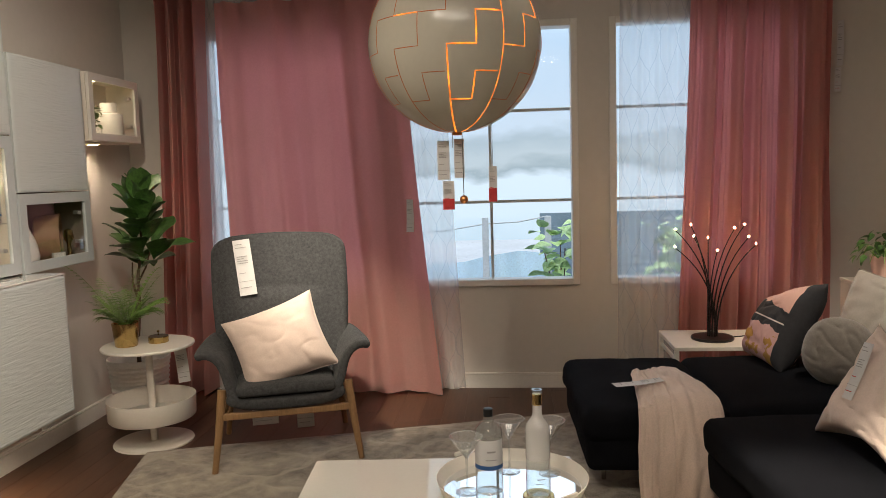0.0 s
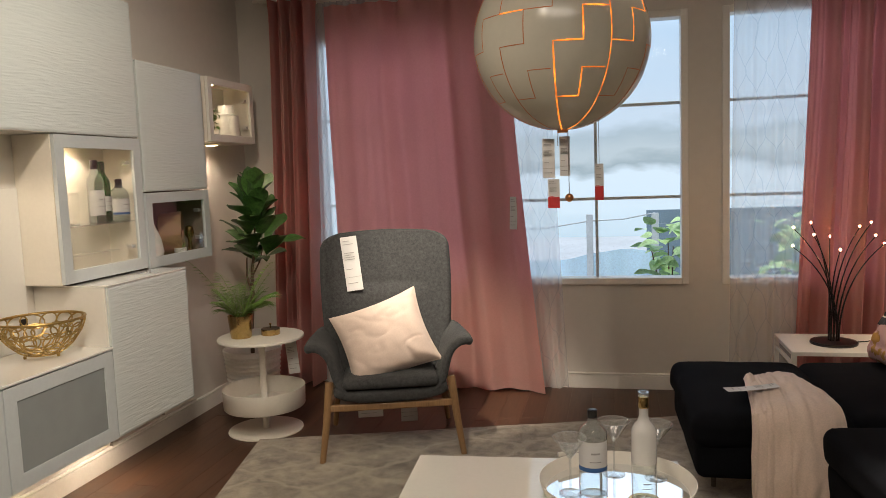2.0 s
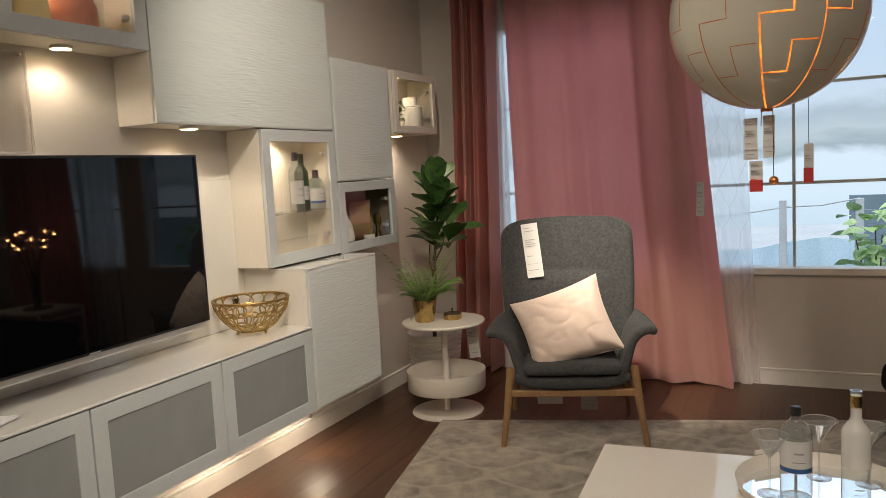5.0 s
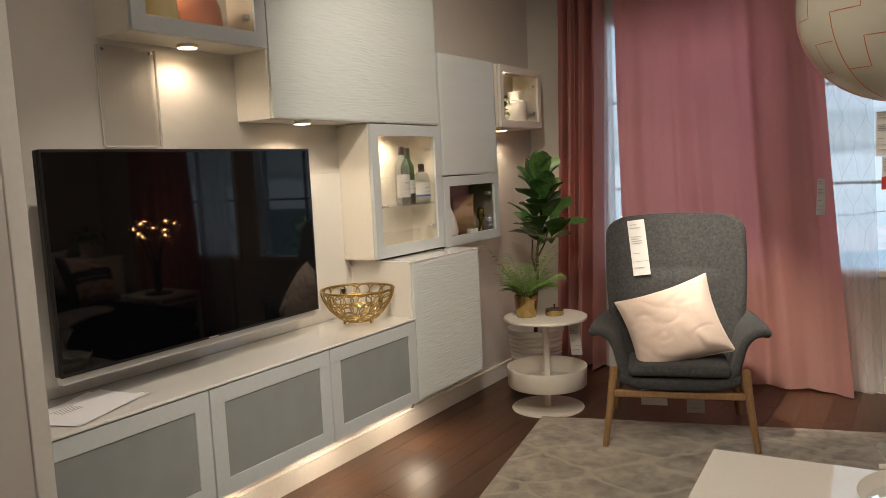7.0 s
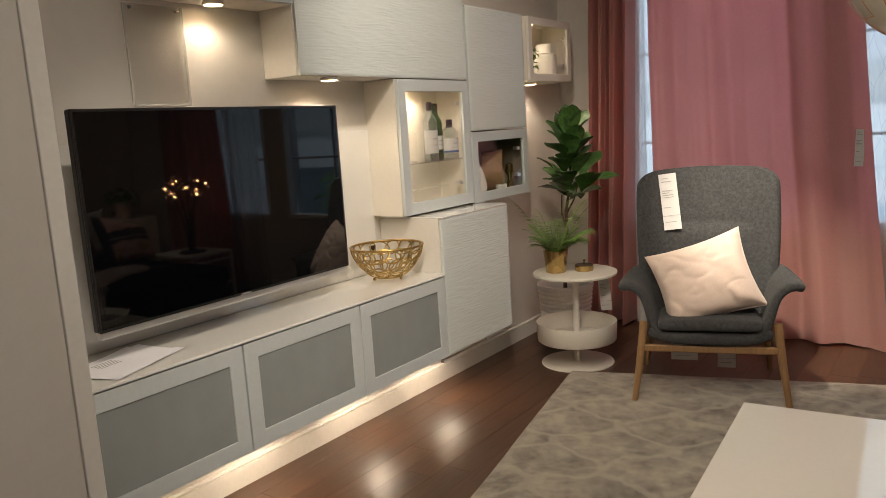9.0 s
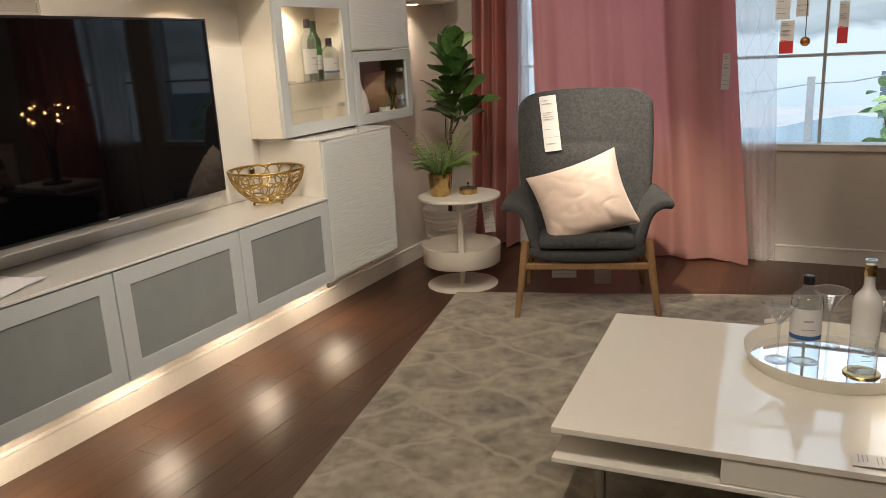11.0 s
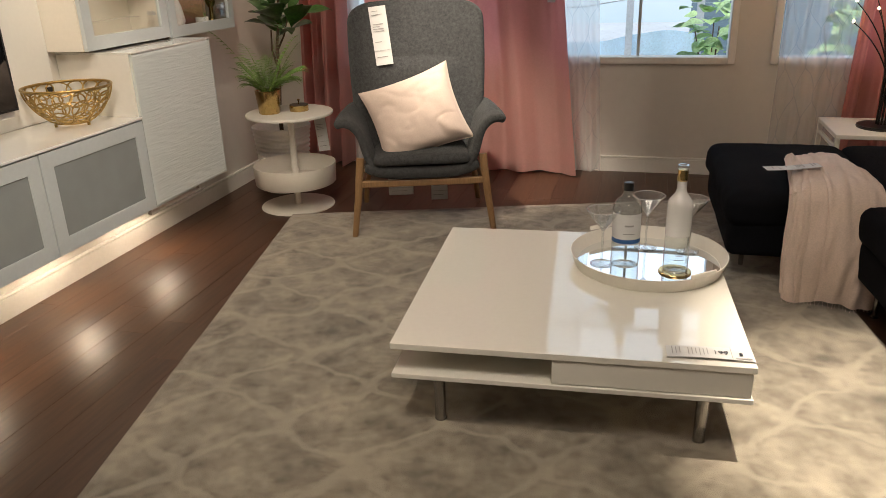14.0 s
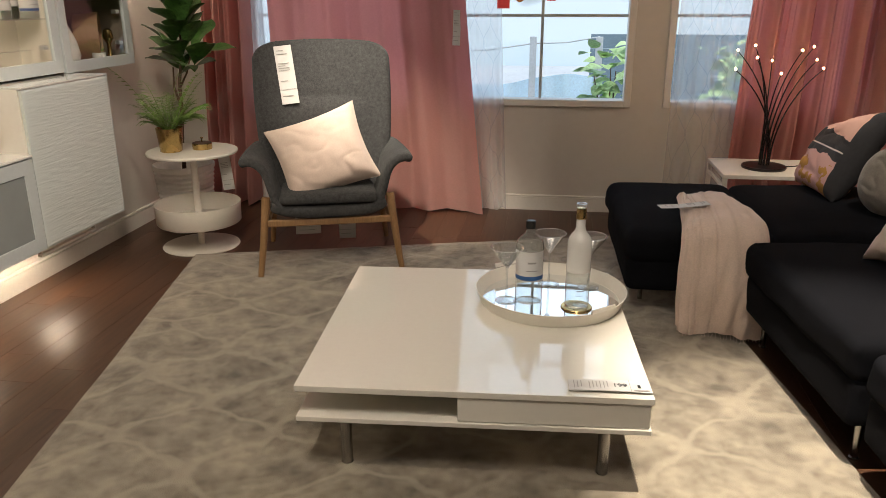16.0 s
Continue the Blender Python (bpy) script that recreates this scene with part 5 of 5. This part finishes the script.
# ---- small things on the media wall ----
def gold_bowl(at):
    e = thing("wire_bowl", "gold openwork metal bowl on the bench top", "bowl", at)
    rnd = random.Random(5)

    def bowl(a, q):
        r, z = 0.068 + 0.098 * math.sin(q * 1.45) ** 0.9, 0.012 + 0.138 * q ** 1.15
        return r * math.cos(a), r * math.sin(a), z
    part("rim", tube([bowl(2 * math.pi * k / 48, 1.0) for k in range(48)], 0.0055, 8, closed=True), GOLDWIRE, e)
    part("foot_ring", tube([bowl(2 * math.pi * k / 32, 0.0) for k in range(32)], 0.004, 6, closed=True), GOLDWIRE, e)
    for row, (q, n, h) in enumerate(((0.80, 15, 0.20), (0.52, 14, 0.22), (0.25, 11, 0.20))):
        for k in range(n):
            a = 2 * math.pi * (k + 0.5 * row) / n + rnd.uniform(-0.06, 0.06)
            s, tip = rnd.uniform(0.20, 0.30), rnd.uniform(-0.7, 0.7)
            loop = []
            for t in range(16):
                c, d = math.cos(t * math.pi / 8), math.sin(t * math.pi / 8)
                loop.append(bowl(a + s * (c + tip * 0.6 * d), min(1.0, max(0.0, q + h * d))))
            part("wire_loop", tube(loop, 0.0033, 6, closed=True), GOLDWIRE, e)
    for k in range(5):
        a, r = k * 1.257, 0.026
        part("wire_loop", tube([(0.042 * math.cos(a) + r * math.cos(t * math.pi / 7), 0.042 * math.sin(a) + r * math.sin(t * math.pi / 7), 0.011) for t in range(14)], 0.003, 6, closed=True), GOLDWIRE, e)
    for k in range(3):
        a = 2 * math.pi * k / 3
        part("foot", lathe([(0, -0.002), (0.006, -0.002), (0.006, 0.010), (0, 0.012)], 10, at=(0.07 * math.cos(a), 0.07 * math.sin(a), 0.0)), GOLDWIRE, e)


gold_bowl((-2.252, 2.518, 0.7035))
pp = thing("paper_sheets", "loose white printed sheets on the bench top", "papers", (-2.225, 1.165, 0.7025), 10)
for k, (dx, dy, a) in enumerate(((0, 0, 0), (0.012, -0.02, 9))):
    part("sheet", sheet(10, 14, lambda u, v: ((u - 0.5) * 0.21, (v - 0.5) * 0.297, 0.0015 + 0.002 * k + 0.010 * (u * v) ** 3 + 0.006 * ((1 - u) * v) ** 2), 0.0006), SHEETWHITE, pp, m=pose(dx, dy, 0, 0, 0, a))
for k in range(4):
    part("print_bar", box(-0.05 + 0.014 * k, -0.09, 0.0046, -0.046 + 0.014 * k, -0.01, 0.0050, 0), INK, pp, smooth=0)

ac = thing("acrylic_holder", "clear acrylic sign holder fixed to the wall", "sign holder", (ROOM_W + 0.012, 1.432, 1.512))
part("sheet", box(0, 0, 0, 0.003, 0.222, 0.338, 0.001), ACRYLIC, ac)
part("edge_strip", box(-0.002, -0.006, 0, 0.008, -0.0005, 0.338, 0.001), EDGE, ac)
part("edge_strip", box(-0.002, 0.2225, 0, 0.008, 0.228, 0.338, 0.001), EDGE, ac)
part("lower_lip", box(-0.002, 0, -0.008, 0.014, 0.222, -0.0005, 0.001), EDGE, ac)
for y in (0.02, 0.202):
    part("screw", lathe([(0, 0), (0.006, 0), (0.006, 0.004), (0, 0.005)], 10), STEEL, ac, m=pose(0.003, y, 0.325, 0, 90, 0))

SH = 0.970 + 0.2415
for x, y, r, sh, h, gm, cm, lz, nm in ((-2.315, 3.000, 0.037, 0.185, 0.290, BASEGLASS, BLACK, (0.035, 0.150), "clear liquor bottle with a white and red label"), (-2.352, 3.100, 0.036, 0.18, 0.285, GREENGLASS, GREENGLASS, (0.05, 0.12), "green glass bottle in the cabinet"), (-2.290, 3.135, 0.043, 0.120, 0.200, BASEGLASS, BLACK, (0.03, 0.105), "squat clear bottle with a white and blue label")):
    bottle("cabinet_bottle", nm, (x, y, SH), r, sh, h, gm, cm, h - 0.030, lz, "bottles in the cabinet", blue="blue" in nm)
for o in bpy.data.objects:
    if o.name.startswith("cabinet_bottle"):
        o.rotation_euler.z = radians(62)


def tumbler(at, r=0.032, h=0.10):
    g = thing("drinking_glass", "clear drinking glass inside the cabinet", "glass", at, group="glasses in the cabinet")
    part("wall", lathe([(0, 0.002), (r * 0.82, 0.0), (r * 0.85, 0.003), (r, h)], 24), CABGLASS, g)
    # sparkle of the glass put into a milky rim and foot
    part("rim", tube([(r * math.cos(k * math.pi / 10), r * math.sin(k * math.pi / 10), h) for k in range(20)], 0.0008, 5, closed=True), EDGE, g)
    part("foot", lathe([(0, 0.001), (r * 0.80, 0.001), (r * 0.84, 0.004), (r * 0.80, 0.006)], 24), EDGE, g)


for y, x in ((2.86, -2.33), (2.775, -2.35)):
    tumbler((x, y, SH), 0.026, 0.14)
for k in range(5):
    tumbler((-2.335, 2.74 + 0.095 * k, 0.9885), 0.029, 0.085)

# low cabinet: wooden arch bowl, white vase, small pot
wb = thing("wooden_bucket", "tan wooden bucket lying on its side in the cabinet", "bucket", (-2.395, 3.60, 1.106), 28)
part("shell", lathe([(0, 0), (0.100, 0.0), (0.112, 0.006), (0.124, 0.12), (0.119, 0.121), (0.107, 0.010), (0, 0.010)], 40), WOOD, wb, m=pose(0, 0, 0, 0, 90, 0))
part("lining", lathe([(0, 0.0125), (0.104, 0.0125), (0.1155, 0.119)], 40), WOOD, wb, "hollow wooden inside", pose(0, 0, 0, 0, 90, 0))
solo("vase", lathe([(0, 0), (0.045, 0), (0.062, 0.05), (0.050, 0.12), (0.022, 0.19), (0.018, 0.21), (0.014, 0.21), (0, 0.18)], 32), CERAMIC, "white tapered vase inside the cabinet", "vase", pose(-2.315, 3.40, 0.981))
sp = thing("succulent_pot", "small white pot with a green succulent", "plant", (-2.262, 3.58, 0.981))
part("pot", lathe([(0, 0), (0.028, 0), (0.034, 0.055), (0.030, 0.055), (0, 0.045)], 20), CERAMIC, sp)
for k in range(16):
    part("leaf", leaf_mesh(0.045, 0.016, -0.2), FERN, sp, m=pose(0, 0, 0.05, 0, -random.uniform(20, 75), 137.5 * k))
solo("brass_ornament", lathe([(0, 0), (0.03, 0), (0.012, 0.02), (0.010, 0.09), (0.026, 0.12), (0.020, 0.16), (0, 0.17)], 20), BRASS, "slim brass ornament inside the cabinet", "ornament", pose(-2.262, 3.68, 0.981))
# jar cabinet
for y, r, h in ((4.285, 0.076, 0.150), (4.395, 0.030, 0.04)):
    j = thing("jar", "white stoneware jar with a lid in the lit cabinet", "jar", (-2.322, y, 1.6315), group="white jars")
    part("body", lathe([(0, 0), (r * 0.95, 0), (r, 0.01), (r, h), (r * 0.72, h + 0.012), (0, h + 0.012)], 32), CERAMIC, j)
    part("lid", lathe([(0, h + 0.0125), (r * 0.62, h + 0.0125), (r * 0.62, h + 0.062), (r * 0.58, h + 0.066), (0, h + 0.066)], 28), CERAMIC, j)
ivy = thing("potted_plant", "small green plant inside the lit cabinet", "plant", (-2.32, 4.12, 1.6315))
part("pot", lathe([(0, 0), (0.03, 0), (0.036, 0.06), (0, 0.055)], 18), CERAMIC, ivy)
for k in range(30):
    part("leaf", leaf_mesh(0.038, 0.026, 0.3), LEAFDARK, ivy, m=pose(random.uniform(-0.025, 0.025), random.uniform(-0.025, 0.025), random.uniform(0.06, 0.20), random.uniform(-30, 30), random.uniform(-40, 40), 137.5 * k))
# vase cabinet
YEL, COR = mat("pale_yellow_glaze", (0.68, 0.58, 0.30), 0.3), mat("coral_glaze", (0.62, 0.24, 0.16), 0.4)
solo("vase", lathe([(0, 0), (0.055, 0), (0.06, 0.04), (0.05, 0.16), (0.03, 0.22), (0.028, 0.25), (0, 0.25)], 32), YEL, "pale yellow vase in the high cabinet", "vase", pose(-2.345, 1.655, 1.891))
solo("vase", lathe([(0, 0), (0.085, 0), (0.092, 0.03), (0.085, 0.12), (0.05, 0.20), (0.048, 0.23), (0, 0.23)], 32), COR, "coral pink vase in the high cabinet", "vase", pose(-2.350, 1.815, 1.891))

# tags on the curtain and on the wall
price_tag("price_tag", "grey paper tag pinned to the pink curtain", 0.045, 0.20, pose(-0.575, 4.535, 1.225, 0, 2, 0))
for x, z, h in ((1.985, 2.20, 0.26), (1.975, 1.93, 0.14)):
    price_tag("price_tag", "small paper tag hanging on the wall", 0.035, h, pose(x, 4.660, z, 0, 0, -18), red=h < 0.2)
solo("wall_socket", box(ROOM_W + 0.0085, 2.585, 0.80, ROOM_W + 0.020, 2.622, 0.835, 0.003), BLACKMETAL, "small dark socket on the wall beside the tall cabinet", "socket")

# ---- outdoors ----
def backdrop_material():
    m = bpy.data.materials.new("glowing_distance")
    m.use_nodes = True
    t = m.node_tree
    t.nodes.remove(t.nodes["Principled BSDF"])
    em, co, sp, rp, nz = (t.nodes.new("ShaderNode" + k) for k in ("Emission", "TexCoord", "SeparateXYZ", "ValToRGB", "TexNoise"))
    mp, ad = t.nodes.new("ShaderNodeMapping"), t.nodes.new("ShaderNodeMath")
    mp.inputs["Scale"].default_value = (0.6, 1, 1.5)
    nz.inputs["Scale"].default_value, nz.inputs["Detail"].default_value = 1.0, 4
    t.links.new(co.outputs["Object"], mp.inputs[0])
    t.links.new(mp.outputs[0], nz.inputs["Vector"])
    t.links.new(co.outputs["Object"], sp.inputs[0])
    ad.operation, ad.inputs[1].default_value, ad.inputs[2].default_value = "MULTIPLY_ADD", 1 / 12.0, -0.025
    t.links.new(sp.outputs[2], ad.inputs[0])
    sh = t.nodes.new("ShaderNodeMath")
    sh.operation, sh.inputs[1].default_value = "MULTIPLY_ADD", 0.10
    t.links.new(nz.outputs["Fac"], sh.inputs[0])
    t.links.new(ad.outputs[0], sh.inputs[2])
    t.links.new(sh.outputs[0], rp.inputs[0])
    # the sheet glows by itself: daylight and haze are put into this ramp
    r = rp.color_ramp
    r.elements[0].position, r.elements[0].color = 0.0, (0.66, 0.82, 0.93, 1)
    # unseen upper part made brighter to light the curtains and tabletop
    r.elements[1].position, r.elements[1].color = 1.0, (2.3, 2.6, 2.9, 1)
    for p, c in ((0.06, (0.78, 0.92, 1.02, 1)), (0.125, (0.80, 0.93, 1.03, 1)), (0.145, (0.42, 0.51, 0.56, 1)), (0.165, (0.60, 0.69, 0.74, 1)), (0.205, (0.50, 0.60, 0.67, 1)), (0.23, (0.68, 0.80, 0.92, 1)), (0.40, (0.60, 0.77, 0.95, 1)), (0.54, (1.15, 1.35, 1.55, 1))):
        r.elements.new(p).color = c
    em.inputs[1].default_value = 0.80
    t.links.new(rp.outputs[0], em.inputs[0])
    t.links.new(em.outputs[0], t.nodes["Material Output"].inputs[0])
    return m


solo("ground", box(-60, 4.87, -0.32, 60, 90, -0.22, 0), mat("pale_paving", (0.52, 0.54, 0.55), 0.8, vary=0.12, scale=0.8, fine=9, bump=0.3), "pale paved ground outside the windows", kind="structure")
solo("backdrop", box(-26, 18, -1.0, 26, 18.05, 13, 0), backdrop_material(), "glowing backdrop with bright haze and a far grey building line painted in", kind="structure", smooth=0)
# posts, cloth and screen are paled and blued: outdoor haze put into their colours
FENCEWHITE = mat("haze_paled_post", (0.48, 0.52, 0.55), 0.7, vary=0.15)
TARP = mat("haze_blue_tarp", (0.55, 0.74, 0.88), 0.6, vary=0.15, scale=3)
fe = thing("fence", "low rope fence with pale posts and cloth outside", "fence", (0, 7.0, -0.22))
for x in (-1.7, -0.95, -0.20, 0.38):
    part("post", box(x - 0.03, -0.03, 0, x + 0.03, 0.03, 1.18, 0.004), FENCEWHITE, fe)
part("rope", tube([(-1.7, 0, 1.02), (-1.3, 0, 1.0), (-0.95, 0, 1.05), (-0.6, 0, 1.06), (-0.20, 0, 1.12), (0.1, 0, 1.13), (0.38, 0, 1.18)], 0.006, 8), FENCEWHITE, fe)
part("cloth", sheet(50, 6, lambda u, v: (-1.7 + 2.1 * u, 0.05 + 0.035 * math.sin(u * 38), 0.10 + 0.70 * v + 0.05 * math.sin(u * 9) * v)), TARP, fe, "pale blue hanging cloth")
dk = thing("garden_screen", "dark slatted garden screen outside the windows", "screen", (0.32, 7.35, -0.22))
for k in range(9):
    part("slat", box(0, 0, 0.02 + 0.13 * k, 2.6, 0.03, 0.147 + 0.13 * k, 0.002), mat("haze_paled_slate_board", (0.17, 0.24, 0.29), 0.7, vary=0.15) if k == 0 else bpy.data.materials["haze_paled_slate_board"], dk)
# leaf green lightened as well, the outdoor glare put into it
SHRUBGREEN = mat("sunlit_shrub_green", (0.34, 0.54, 0.20), 0.5, vary=0.30, scale=9, second=(0.50, 0.68, 0.32), per_object=0.4)
random.seed(30)
for cx, cy, cz, n, rr in ((0.47, 6.45, 0.30, 90, 0.30), (1.42, 6.55, 0.30, 70, 0.32)):
    sb = thing("shrub", "broad-leaved bright green shrub outside the window", "shrub", (cx, cy, -0.22), group="shrubs outside")
    for k in range(4):
        part("stem", tube([(0, 0, 0), (0.04 * math.cos(k * 1.6), 0.04 * math.sin(k * 1.6), 0.4), (0.16 * math.cos(k * 1.6), 0.16 * math.sin(k * 1.6), 0.95)], [0.012, 0.009, 0.004], 6), BARK, sb)
    for k in range(n):
        a, r, z = random.uniform(0, 6.28), rr * random.uniform(0.2, 1) ** 0.6, random.uniform(0.12, 1.16)
        part("leaf", leaf_mesh(random.uniform(0.10, 0.19), random.uniform(0.08, 0.13), 0.3, 0.2, 0.02), SHRUBGREEN, sb, m=pose(r * math.cos(a) * 0.8, r * math.sin(a), z, random.uniform(-35, 35), random.uniform(-40, 30), random.uniform(0, 360)))

# ---- floor boards ----
random.seed(12)
BW = 0.128
shared = {}
x = ROOM_W + 0.0
col = 0
while x < ROOM_E - 0.01:
    w = min(BW, ROOM_E - x)
    y = ROOM_S - random.uniform(0, 1.1)
    while y < ROOM_N - 0.01:
        L = random.choice((1.1, 1.35, 1.6))
        y0, y1 = max(y, ROOM_S), min(y + L, ROOM_N)
        y += L
        if y1 - y0 < 0.05:
            continue
        key = (round(w, 3), round(y1 - y0, 3))
        if key not in shared:
            bm = box(0.0002, 0.0002, -0.013, w - 0.0002, y1 - y0 - 0.0002, 0, 0)
            bmesh.ops.bevel(bm, geom=[e for e in bm.edges if all(v.co.z > -0.001 for v in e.verts)], offset=0.0009, segments=1, affect="EDGES")
            shared[key] = mesh_from(bm, "board", DARKWOOD, 0)
        b = new("board", shared[key])
        b.matrix_basis = pose(x, y0, random.uniform(-0.0003, 0.0003))
        b.parent = floor
    x += BW
